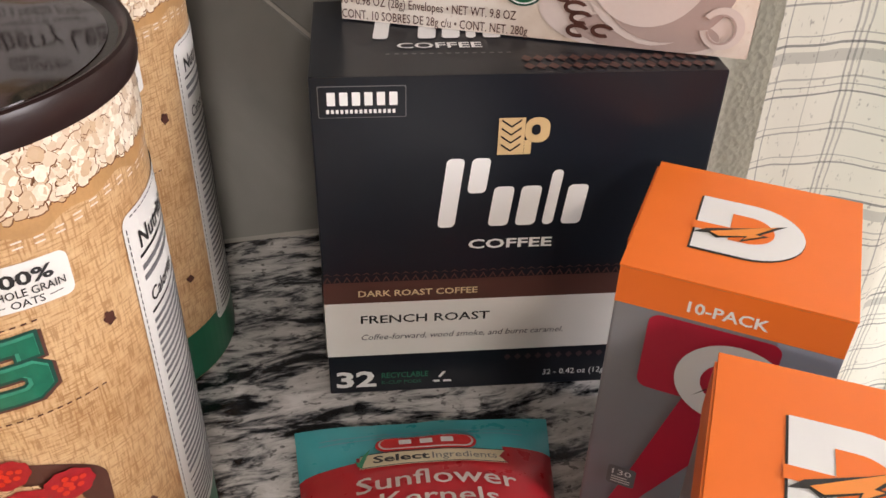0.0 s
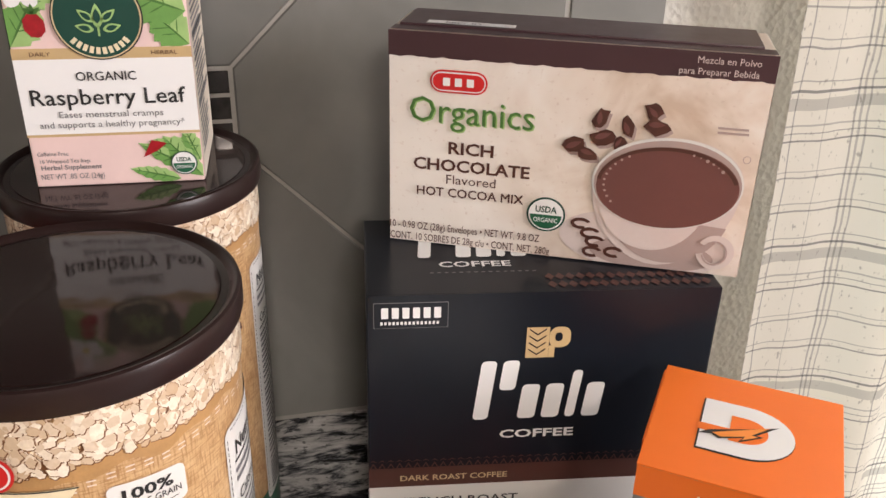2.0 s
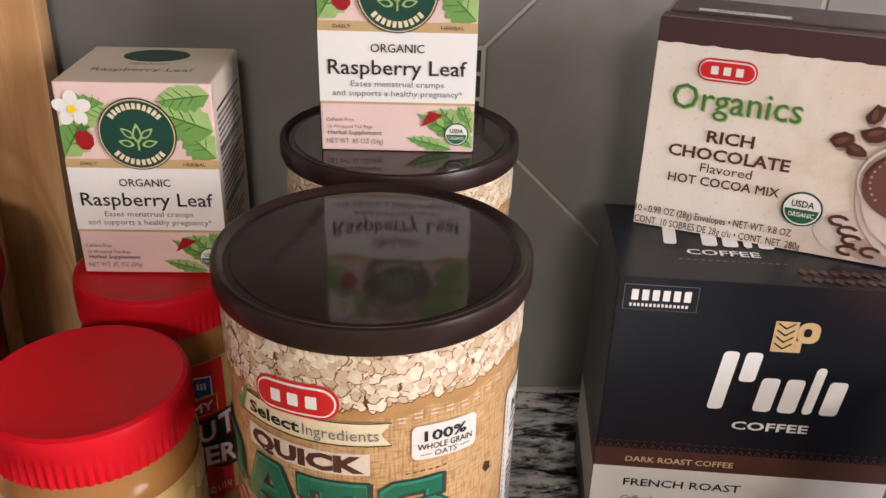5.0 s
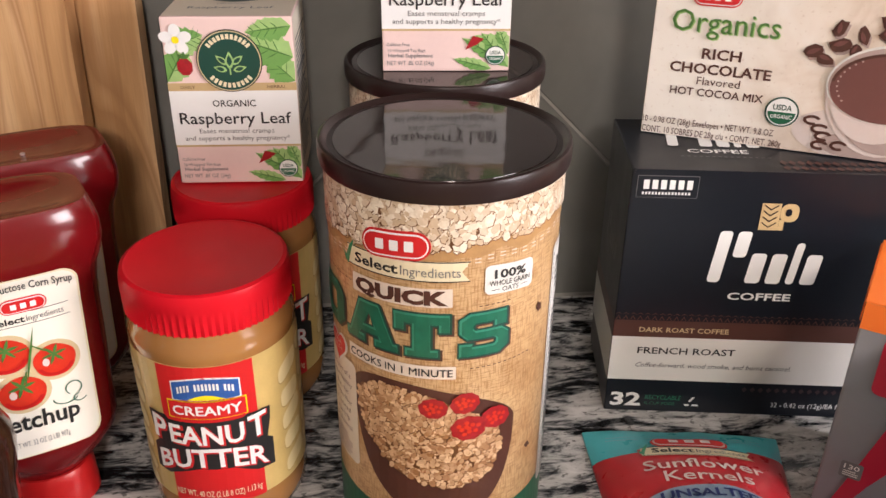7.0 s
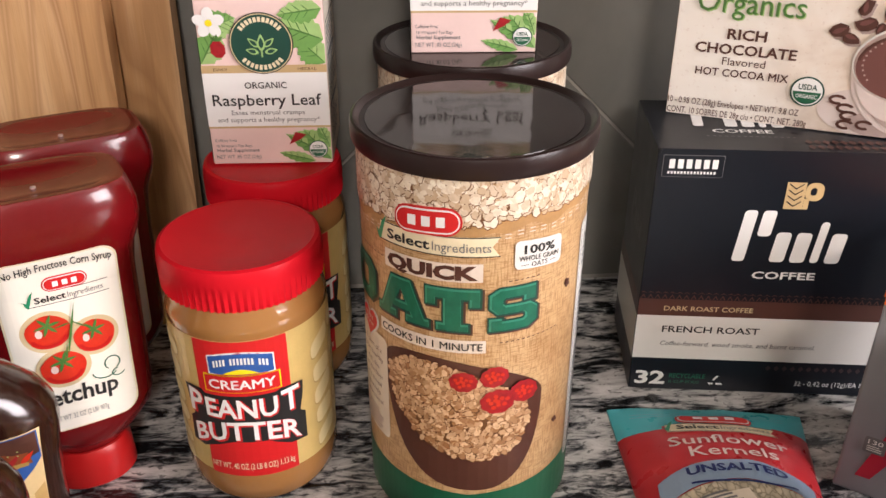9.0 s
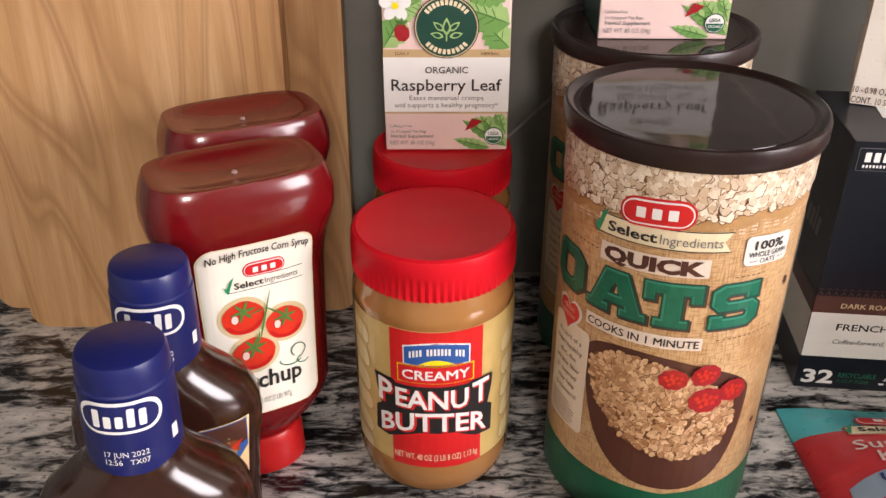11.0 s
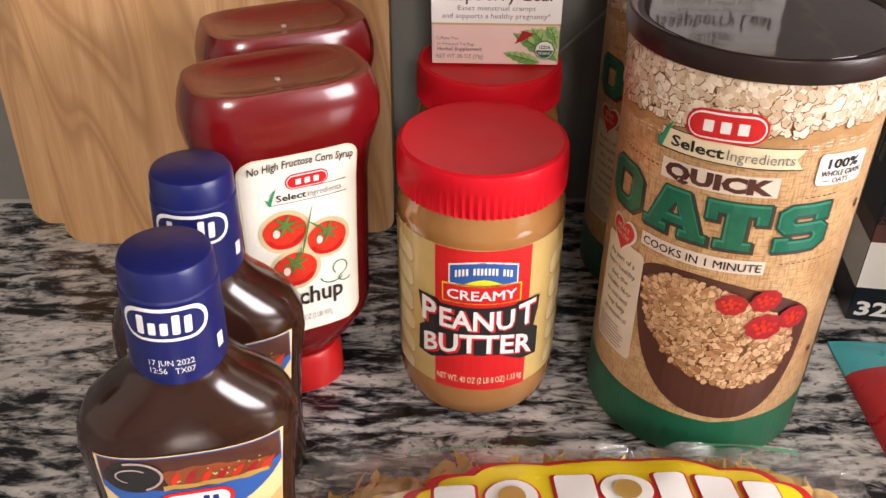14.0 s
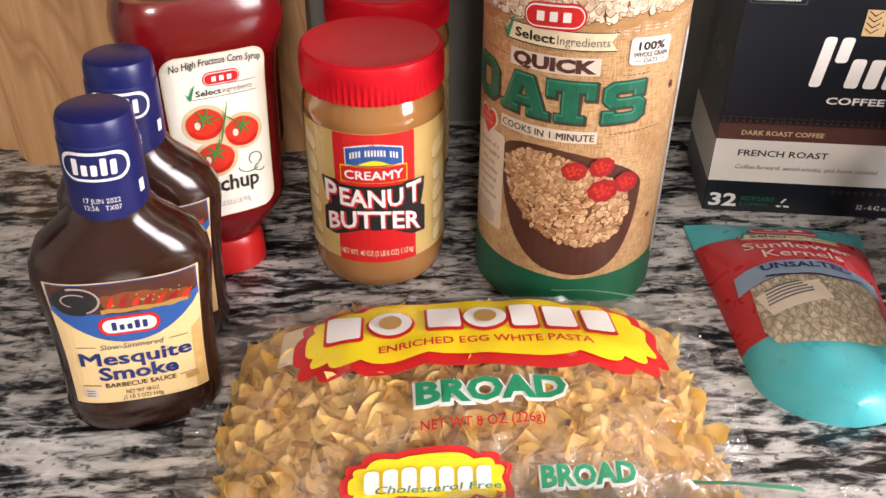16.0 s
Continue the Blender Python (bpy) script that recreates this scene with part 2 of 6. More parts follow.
M = dict(
    cocoafront=cocoa_panel(),
    granite=granite(), wood=wood(), tile=wall_tile(), plaster=plaster(), burlap=burlap(), cloth=curtain_cloth(), noodle=noodle_mat(),
    flake=island_mat("oat_flake_print", (0.58, 0.41, 0.25), (1.0, 0.93, 0.78)), lump=island_mat("oatmeal_lump_print", (0.36, 0.165, 0.065), (0.86, 0.60, 0.36)), flakeedge=mat("flake_shadow_print", (0.20, 0.088, 0.034), 0.36, 0.4, 90),
    seeds=flakes("sunflower_kernels", 230, (0.62, 0.55, 0.40), (0.16, 0.13, 0.085), 0.6),
    grout=mat("grout", (0.36, 0.345, 0.31), 0.8, bump=0.3), paint=mat("wall_paint", (0.62, 0.60, 0.55), 0.6, 0.05), ceil=mat("ceiling_paint", (0.80, 0.79, 0.76), 0.7, 0.04),
    floor=mat("floor_tile", (0.36, 0.31, 0.26), 0.4, 0.15), unseen_box=mat("unseen_box_paint", (0.16, 0.115, 0.08), 0.45, 0.12), cabinet=mat("cabinet_paint", (0.30, 0.20, 0.12), 0.4, 0.15),
    mosaic=mat("dark_glass_mosaic", (0.10, 0.095, 0.09), 0.12, 0.7, 120, Metallic=0.6),
    black=mat("black_card", (0.0085, 0.011, 0.0165), 0.30, 0.25, 20, Specular_IOR_Level=0.35), brownband=mat("brown_print", (0.085, 0.034, 0.026), 0.36), offwhite=mat("offwhite_print", (0.70, 0.69, 0.65), 0.38, 0.05),
    white=mat("white_print", (0.82, 0.82, 0.80), 0.4, 0.03), gold=mat("gold_print", (0.56, 0.40, 0.20), 0.35), palegold=mat("pale_gold_print", (0.63, 0.50, 0.29), 0.4),
    ink=mat("black_ink", (0.02, 0.02, 0.02), 0.4), greyink=mat("grey_ink", (0.16, 0.16, 0.165), 0.45), lidbrown=mat("brown_plastic_lid", (0.021, 0.011, 0.010), 0.30, 0.15, 12, 0.10, 500, Specular_IOR_Level=0.35), lidtop=mat("shiny_brown_plastic", (0.022, 0.012, 0.011), 0.07, 0.15, 12, 1.0, 16, Specular_IOR_Level=0.28),
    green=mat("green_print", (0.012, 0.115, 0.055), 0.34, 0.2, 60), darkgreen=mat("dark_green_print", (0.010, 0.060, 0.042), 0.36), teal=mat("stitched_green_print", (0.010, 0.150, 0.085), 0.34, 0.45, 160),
    leaf=mat("leaf_green_print", (0.36, 0.56, 0.20), 0.4, 0.3, 90), leafmid=mat("mid_leaf_print", (0.17, 0.37, 0.09), 0.4, 0.3, 90), leaf2=mat("deep_leaf_print", (0.075, 0.20, 0.04), 0.4, 0.4, 90), pink=mat("pink_print", (0.80, 0.60, 0.56), 0.42, 0.10, 25),
    red=mat("red_plastic", (0.60, 0.008, 0.018), 0.36, 0.08, 20, Specular_IOR_Level=0.16), redprint=mat("red_print", (0.62, 0.018, 0.020), 0.34, 0.08), berry=mat("raspberry_print", (0.40, 0.014, 0.022), 0.34, 0.5, 260),
    cream=mat("cream_print", (0.78, 0.68, 0.46), 0.36, 0.06), tan=mat("tan_card_print", (0.74, 0.635, 0.535), 0.42, 0.20, 55), choc=mat("chocolate_print", (0.085, 0.030, 0.020), 0.4, 0.4, 120),
    cocoa=mat("cocoa_print", (0.150, 0.058, 0.050), 0.36, 0.12, 30), cup=mat("cup_print", (0.66, 0.57, 0.53), 0.4, 0.10, 30), cupshade=mat("cup_shadow_print", (0.42, 0.32, 0.29), 0.4, 0.12, 30), maroon=mat("maroon_print", (0.060, 0.028, 0.032), 0.32),
    orange=mat("orange_card", (0.90, 0.19, 0.022), 0.42, 0.05), orange2=mat("orange_ink", (0.90, 0.30, 0.05), 0.42), steel=mat("grey_card", (0.24, 0.245, 0.265), 0.42, 0.08), crimson=mat("crimson_print", (0.50, 0.010, 0.040), 0.4), paleblue=mat("pale_blue_print", (0.34, 0.37, 0.45), 0.4),
    navy=mat("navy_plastic", (0.007, 0.012, 0.105), 0.34, 0.10, 25), blue=mat("blue_print", (0.030, 0.105, 0.36), 0.34), navyink=mat("navy_ink", (0.015, 0.030, 0.15), 0.35), sauce=mat("barbecue_sauce_bottle", (0.030, 0.010, 0.006), 0.17, 0.35, 14, 0.12, 60, Coat_Weight=0.25, Coat_Roughness=0.08),
    ketchup=mat("ketchup_bottle", (0.150, 0.004, 0.006), 0.20, 0.22, 9, Coat_Weight=0.30, Coat_Roughness=0.05), ketchupcap=mat("red_cap", (0.50, 0.012, 0.012), 0.32), tomato=mat("tomato_print", (0.66, 0.035, 0.015), 0.34, 0.35, 60),
    peanut=mat("peanut_butter_jar", (0.365, 0.172, 0.054), 0.14, 0.12, 18, Coat_Weight=0.7, Coat_Roughness=0.06), pblabel=mat("peanut_label_print", (0.64, 0.46, 0.17), 0.3, 0.22, 70), pbline=mat("peanut_shell_line", (0.42, 0.26, 0.07), 0.3), pbpale=mat("pale_shell_print", (0.80, 0.67, 0.37), 0.3, 0.16, 60), saucelabel=mat("sauce_label_print", (0.80, 0.60, 0.30), 0.36, 0.16, 30), tealight=mat("green_highlight_print", (0.045, 0.27, 0.17), 0.34, 0.4, 200),
    aqua=mat("aqua_foil", (0.085, 0.49, 0.54), 0.28, 0.15, 30, 0.4, 60), redfoil=mat("red_foil", (0.54, 0.026, 0.036), 0.28, 0.15, 30, 0.4, 60), slate=mat("slate_blue_print", (0.26, 0.36, 0.48), 0.35), yellow=mat("yellow_print", (0.90, 0.72, 0.02), 0.25), greenink=mat("green_ink", (0.02, 0.26, 0.12), 0.3),
    brownmeat=mat("grilled_meat_print", (0.30, 0.075, 0.025), 0.34, 0.6, 160), mint=mat("mint_ink", (0.09, 0.42, 0.24), 0.3), bowl=mat("bowl_and_letter_shadow_print", (0.095, 0.036, 0.025), 0.34, 0.35, 50), labelpaper=mat("label_paper", (0.72, 0.64, 0.52), 0.5, 0.08),
    clear=film("clear_film", (0.985, 0.985, 0.98), 0.20, 0.07, 1.0, 0.20), glass=film("window_glass", (0.98, 0.99, 0.98), 0.06, 0.02, 0.0),
)


# ---- building helpers ----
def finish(name, bm, material, parent=None, label="", smooth=False):
    me = bpy.data.meshes.new(name)
    bm.normal_update()
    bm.to_mesh(me)
    bm.free()
    for m in (material if isinstance(material, (list, tuple)) else [material]):
        me.materials.append(m)
    if smooth:
        me.shade_smooth()
        for e in me.edges:
            e.use_edge_sharp = False
        me.set_sharp_from_angle(angle=radians(38))
    ob = new(name, me)
    if parent:
        ob.parent = parent
    if label:
        tagged(ob, label)
    return ob


def part(name, bm, material, parent, label="", smooth=False):
    return finish(name, bm, material, parent, label, smooth)


def thing(name, x, y, z, yaw, label, category, group=""):
    ob = new(name)
    ob.empty_display_size = 0.03
    ob.matrix_world = pose(x, y, z, 0, 0, yaw)
    return tagged(ob, label, category, group)


def box(bm, x0, x1, y0, y1, z0, z1, bevel=0.0):
    vs = [bm.verts.new((x, y, z)) for x in (x0, x1) for y in (y0, y1) for z in (z0, z1)]
    fs = [bm.faces.new([vs[i] for i in f]) for f in ((0, 1, 3, 2), (4, 6, 7, 5), (0, 4, 5, 1), (2, 3, 7, 6), (0, 2, 6, 4), (1, 5, 7, 3))]
    if bevel:
        edges = {e for f in fs for e in f.edges}
        bmesh.ops.bevel(bm, geom=list(edges), offset=bevel, segments=2, affect="EDGES", profile=0.6)
    return bm


def cube(x0, x1, y0, y1, z0, z1, bevel=0.0):
    return box(bmesh.new(), x0, x1, y0, y1, z0, z1, bevel)


def loft(rings, close_bottom=True, close_top=True, uv=None):
    """A skin over closed rings of points, from the first to the last."""
    bm = bmesh.new()
    rows = [[bm.verts.new(p) for p in ring] for ring in rings]
    n = len(rows[0])
    layer = bm.loops.layers.uv.new("UVMap") if uv else None
    for k in range(len(rows) - 1):
        for i in range(n):
            j = (i + 1) % n
            f = bm.faces.new((rows[k][i], rows[k][j], rows[k + 1][j], rows[k + 1][i]))
            if uv:
                for lo, (a, b) in zip(f.loops, ((k, i), (k, i + 1), (k + 1, i + 1), (k + 1, i))):
                    lo[layer].uv = uv(a, b)
    if close_bottom:
        bm.faces.new(rows[0][::-1])
    if close_top:
        bm.faces.new(rows[-1])
    return bm


def lathe(profile, n=64, **more):
    """profile: radius and height, from the bottom up."""
    return loft([[(r * math.sin(2 * math.pi * i / n), -r * math.cos(2 * math.pi * i / n), z) for i in range(n)] for r, z in profile], **more)


def oval(w, d, z, power=2.6, n=48, cx=0.0):
    ring = []
    for i in range(n):
        a = 2 * math.pi * i / n
        s, c = math.sin(a), -math.cos(a)
        ring.append((cx + w / 2 * math.copysign(abs(s) ** (2 / power), s), d / 2 * math.copysign(abs(c) ** (2 / power), c), z))
    return ring


# ---- the room ----
def structure(name, bm, material, label, category):
    return tagged(finish(name, bm, material), label, category, kind="structure")


COUNTER_END, TILE_END, FIELD_END = 0.50, 0.461, 0.3906
structure("floor", cube(-2.2, 2.4, -3.4, 0.12, FLOOR_Z - 0.08, FLOOR_Z), M["floor"], "brown tiled kitchen floor below the counter", "floor")
structure("ceiling", cube(-2.2, 2.4, -3.4, 0.12, CEILING_Z, CEILING_Z + 0.08), M["ceil"], "plain white painted kitchen ceiling", "ceiling")
bm = cube(-2.2, 0.70, 0.026, 0.134, FLOOR_Z, CEILING_Z)
box(bm, 1.40, 2.4, 0.026, 0.134, FLOOR_Z, CEILING_Z)
box(bm, 0.70, 1.40, 0.026, 0.134, FLOOR_Z, -0.40)
box(bm, 0.70, 1.40, 0.026, 0.134, 1.15, CEILING_Z)
wall_north = structure("wall_north", bm, M["plaster"], "textured plaster wall with a window beside the tiled backsplash", "wall")
structure("wall_south", cube(-2.2, 2.4, -3.5, -3.4, FLOOR_Z, CEILING_Z), M["paint"], "plain painted kitchen wall", "wall")
structure("wall_west", cube(-2.3, -2.2, -3.5, 0.134, FLOOR_Z, CEILING_Z), M["paint"], "plain painted kitchen wall", "wall")
structure("wall_east", cube(2.4, 2.5, -3.5, 0.134, FLOOR_Z, CEILING_Z), M["paint"], "plain painted kitchen wall", "wall")
# Unseen box in place of upper cabinets, added to darken lid reflections and wall.
structure("bulkhead", cube(-2.2, TILE_END, -0.33, 0.0255, 0.52, CEILING_Z), M["unseen_box"], "plain unseen brown box above the backsplash, keeps reflections dark", "bulkhead")
structure("countertop", cube(-2.2, COUNTER_END, -0.72, 0.025, -0.03, 0.0, 0.004), M["granite"], "polished black, grey and white streaked granite countertop", "countertop")
structure("counter_base", cube(-2.2, COUNTER_END - 0.02, -0.68, 0.0255, FLOOR_Z, -0.031), M["cabinet"], "plain brown cabinet front under the countertop", "cabinet")

window_1 = tagged(new("window_1"), "white framed window behind the plaid curtain", "window", kind="structure")
window_1.matrix_world = pose(1.05, 0.074, 0.375)
bm = bmesh.new()
for x0, x1, z0, z1 in ((-0.35, 0.35, -0.775, -0.735), (-0.35, 0.35, 0.735, 0.775), (-0.35, -0.31, -0.735, 0.735), (0.31, 0.35, -0.735, 0.735)):
    box(bm, x0, x1, -0.02, 0.02, z0, z1)
part("window_frame", bm, M["ceil"], window_1)
pane = part("pane", cube(-0.31, 0.31, -0.003, 0.003, -0.735, 0.735), M["glass"], window_1)
pane.visible_shadow = False


# ---- print on packages ----
def flat(y, layer=0):
    return lambda u, v: (u, y - 0.00025 * (layer + 1), v)


def side(x, layer=0):
    return lambda u, v: (x + 0.00025 * (layer + 1), u, v)


def top(z, layer=0):
    return lambda u, v: (u, v, z + 0.00025 * (layer + 1))


def round_(r, layer=0, lean=0.0):
    rr = r + 0.00025 * (layer + 1)
    return lambda u, v: (rr * math.sin(u / r), -rr * math.cos(u / r), v)


GLYPHS = {}


def glyphs(text, bold=0.0, shear=0.0, spacing=1.0):
    """A line of the built-in font as flat faces, one unit high: vertices, faces and width."""
    key = (text, bold, shear, spacing)
    if key not in GLYPHS:
        cu = bpy.data.curves.new("text", "FONT")
        cu.body, cu.offset, cu.shear, cu.space_character, cu.resolution_u = text, bold, shear, spacing, 2
        ob = new("text", cu)
        bpy.context.view_layer.update()
        me = bpy.data.meshes.new_from_object(ob.evaluated_get(bpy.context.evaluated_depsgraph_get()))
        vs = [(v.co.x, v.co.y) for v in me.vertices]
        fs = [tuple(p.vertices) for p in me.polygons]
        x0, x1 = min(v[0] for v in vs), max(v[0] for v in vs)
        GLYPHS[key] = ([(x - x0, y) for x, y in vs], fs, x1 - x0)
        bpy.data.objects.remove(ob)
        bpy.data.curves.remove(cu)
        bpy.data.meshes.remove(me)
    return GLYPHS[key]


def slice_u(bm, step):
    if not bm.verts:
        return
    us = [v.co.x for v in bm.verts]
    k = math.ceil(min(us) / step)
    while k * step < max(us):
        bmesh.ops.bisect_plane(bm, geom=bm.verts[:] + bm.edges[:] + bm.faces[:], plane_co=(k * step, 0, 0), plane_no=(1, 0, 0))
        k += 1


def laid(name, bm, material, parent, place, step=None, label=""):
    if step:
        slice_u(bm, step)
    layer = bm.loops.layers.uv.new("UVMap")
    for f in bm.faces:
        for lo in f.loops:
            lo[layer].uv = lo.vert.co.xy
    for v in bm.verts:
        u, w, lift = v.co
        p = Vector(place(u, w))
        if lift:
            out = (Vector(place(u + 1e-4, w)) - p).cross(Vector(place(u, w + 1e-4)) - p)
            p += out.normalized() * lift
        v.co = p
    bmesh.ops.recalc_face_normals(bm, faces=bm.faces[:])
    return part(name, bm, material, parent, label)


def words(lines, material, parent, place, step=None, name="lettering", bend=0.0, bm=None):
    """lines: (text, u of the middle, v of the foot, width or None, height, bold, shear, rise per width)."""
    bm = bmesh.new()
    for text, u, v, width, height, bold, shear, rise in lines:
        strikes = [(0.0, 0.0)]
        if bold and ("M" in text or "W" in text):
            q = bold * 0.7
            strikes, bold = [(-q, -q), (q, -q), (-q, q), (q, q), (0.0, 0.0)], 0.0
        vs, fs, w = glyphs(text, bold, shear)
        sx = width / w if width else height
        for k, (dx, dy) in enumerate(strikes):
            made = []
            for x, y in vs:
                a = (x + dx - w / 2) * sx
                made.append(bm.verts.new((u + a, v + (y + dy) * height + rise * a - bend * a * a, 0.00003 * k)))
            for f in fs:
                try:
                    bm.faces.new([made[i] for i in f])
                except ValueError:
                    pass
    return laid(name, bm, material, parent, place, step)


def shapes(name, polys, material, parent, place, step=None, label=""):
    bm = bmesh.new()
    for poly in polys:
        f = bm.faces.new([bm.verts.new((u, v, 0)) for u, v in poly])
        f.normal_update()
        if len(poly) > 4:
            bmesh.ops.triangulate(bm, faces=[f])
    return laid(name, bm, material, parent, place, step, label)


def rect(u0, u1, v0, v1, r=0.0, n=5):
    if r <= 0:
        return [(u0, v0), (u1, v0), (u1, v1), (u0, v1)]
    out = []
    for cx, cy, a0 in ((u1 - r, v0 + r, -90), (u1 - r, v1 - r, 0), (u0 + r, v1 - r, 90), (u0 + r, v0 + r, 180)):
        for k in range(n + 1):
            a = radians(a0 + 90 * k / n)
            out.append((cx + r * math.cos(a), cy + r * math.sin(a)))
    return out


def disc(u, v, a, b=None, n=36, turn=0.0, wave=0.0, k=0):
    b = b or a
    t = radians(turn)
    out = []
    for i in range(n):
        q = 2 * math.pi * i / n
        s = 1 + wave * math.sin(k * q)
        x, y = a * s * math.cos(q), b * s * math.sin(q)
        out.append((u + x * math.cos(t) - y * math.sin(t), v + x * math.sin(t) + y * math.cos(t)))
    return out


def ring(u, v, a, b, wide, n=36, a0=0, a1=360):
    """A flat ring, as quads."""
    polys = []
    for i in range(n):
        p, q = (radians(a0 + (a1 - a0) * k / n) for k in (i, i + 1))
        polys.append([(u + a * math.cos(p), v + b * math.sin(p)), (u + a * math.cos(q), v + b * math.sin(q)), (u + (a - wide) * math.cos(q), v + (b - wide) * math.sin(q)), (u + (a - wide) * math.cos(p), v + (b - wide) * math.sin(p))])
    return polys


def leaf(u, v, length, wide, turn, teeth=0):
    t = radians(turn)
    pts = []
    n = 12
    for k in range(2 * n):
        f = k / n if k <= n else 2 - k / n
        w = wide * math.sin(math.pi * f ** 0.8) ** 0.9 * (1 if k <= n else -1)
        if teeth and k % 2:
            w *= 0.78
        x, y = length * f, w / 2
        pts.append((u + x * math.cos(t) - y * math.sin(t), v + x * math.sin(t) + y * math.cos(t)))
    return pts


def bars(u0, u1, v0, v1, rows, seed=1, full=0.55):
    """Lines of writing too small to read, as plain bars."""
    rnd = random.Random(seed)
    h = (v1 - v0) / rows
    return [rect(u0, u0 + (u1 - u0) * rnd.uniform(full, 1), v0 + k * h + h * 0.25, v0 + k * h + h * 0.75) for k in range(rows)]


def shift(polys, du, dv):
    return [[(u + du, v + dv) for u, v in p] for p in polys]


def carton(name, x, y, z, yaw, w, d, h, material, label, category, group="", bevel=0.0012):
    """A card box with its front towards -y, its flaps a little proud at the edges."""
    ob = thing(name, x, y, z, yaw, label, category, group)
    part("carton", cube(-w / 2, w / 2, -d / 2, d / 2, 0.0, h, bevel), material, ob, smooth=False)
    return ob


# ---- tiles of the backsplash ----
def clip(poly, a, b, c):
    """Keeps the part of a convex polygon where a*x + b*y <= c."""
    out = []
    for i, p in enumerate(poly):
        q = poly[(i + 1) % len(poly)]
        dp, dq = a * p[0] + b * p[1] - c, a * q[0] + b * q[1] - c
        if dp <= 0:
            out.append(p)
        if dp * dq < 0:
            s = dp / (dp - dq)
            out.append((p[0] + s * (q[0] - p[0]), p[1] + s * (q[1] - p[1])))
    return out


def slab(name, poly, y_front, y_back, material, parent, bevel=0.0012):
    """One tile: a convex outline in x and z with a slightly cushioned edge."""
    cx, cz = sum(p[0] for p in poly) / len(poly), sum(p[1] for p in poly) / len(poly)
    rad = max(math.hypot(p[0] - cx, p[1] - cz) for p in poly)
    k = 1 - bevel / rad * 1.6
    rings = [[(p[0], y_back, p[1]) for p in poly], [(p[0], y_front + bevel, p[1]) for p in poly], [(cx + (p[0] - cx) * k, y_front, cz + (p[1] - cz) * k) for p in poly]]
    bm = loft(rings)
    bmesh.ops.recalc_face_normals(bm, faces=bm.faces[:])
    return part(name, bm, material, parent)


VX, VZ, HALF, INSERT, JOINT = 0.1447, 0.248, 0.216, 0.0255, 0.0016
backsplash = structure("backsplash_grout", cube(-2.2, TILE_END, 0.0154, 0.0255, 0.0, 0.62), M["grout"], "beige grout bed of the tiled backsplash", "backsplash")


# ---- curtain ----
def build_curtain():
    ob = thing("curtain", 0.540, -0.038, -0.62, 0, "white plaid linen curtain with thin grey lines, backlit", "curtain")
    bm = bmesh.new()
    layer = bm.loops.layers.uv.new("UVMap")
    nu, nv, wide, tall = 120, 40, 0.95, 2.05
    grid = []
    for i in range(nu + 1):
        u = wide * i / nu
        col = []
        for j in range(nv + 1):
            v = tall * j / nv
            fold = 0.020 * math.sin(u * 38 + 0.4 * math.sin(v * 3)) + 0.007 * math.sin(u * 83 + v * 2.2)
            fold *= 0.35 + 0.65 * min(1.0, u / 0.18)
            col.append((bm.verts.new((u * 0.93 + 0.010 * math.sin(v * 4), fold, v)), (u, v)))
        grid.append(col)
    for i in range(nu):
        for j in range(nv):
            q = (grid[i][j], grid[i + 1][j], grid[i + 1][j + 1], grid[i][j + 1])
            f = bm.faces.new([a[0] for a in q])
            for lo, a in zip(f.loops, q):
                lo[layer].uv = a[1]
    part("cloth", bm, M["cloth"], ob, smooth=True)
    part("curtain_rod", cube(-0.05, 1.0, -0.012, 0.012, tall, tall + 0.022, 0.006), M["greyink"], ob)
    return ob


build_curtain()


# ---- cutting boards ----
def cutting_board(x, y, yaw, lean, w, h, t, label):
    ob = new("cutting_board")
    ob.matrix_world = pose(x, y, 0.0, -lean, 0, yaw)
    tagged(ob, label, "cutting board", "cutting boards")
    n = 5
    cuts = [-w / 2, -w * 0.31, -w * 0.08, w * 0.12, w * 0.33, w / 2]
    for k in range(n):
        r = 0.014
        poly = rect(cuts[k] + 0.00003, cuts[k + 1] - 0.00003, 0.0, h, 0)
        if k == 0:
            poly = [p for p in rect(cuts[0], cuts[1] - 0.00015, 0.0, h, r) if p[0] < cuts[1] - r - 0.002] + [(cuts[1], 0.0), (cuts[1], h)]
            poly = sorted(poly, key=lambda p: math.atan2(p[1] - h / 2, p[0] - (cuts[0] + cuts[1]) / 2))
        if k == n - 1:
            poly = [p for p in rect(cuts[-2], cuts[-1], 0.0, h, r) if p[0] > cuts[-2] + r + 0.002] + [(cuts[-2], 0.0), (cuts[-2], h)]
            poly = sorted(poly, key=lambda p: math.atan2(p[1] - h / 2, p[0] - (cuts[-2] + cuts[-1]) / 2))
        bm = loft([[(p[0], 0.0, p[1]) for p in poly], [(p[0], t, p[1]) for p in poly]])
        bmesh.ops.recalc_face_normals(bm, faces=bm.faces[:])
        part("plank", bm, M["wood"], ob)
    return ob


cutting_board(-0.2455, -0.024, -3.0, 3.4, 0.298, 0.44, 0.017, "tall light wooden cutting board leaning on the tiled wall")
cutting_board(-0.2475, -0.0505, -3.0, 4.0, 0.220, 0.40, 0.018, "pale rubberwood cutting board leaning on a larger board")


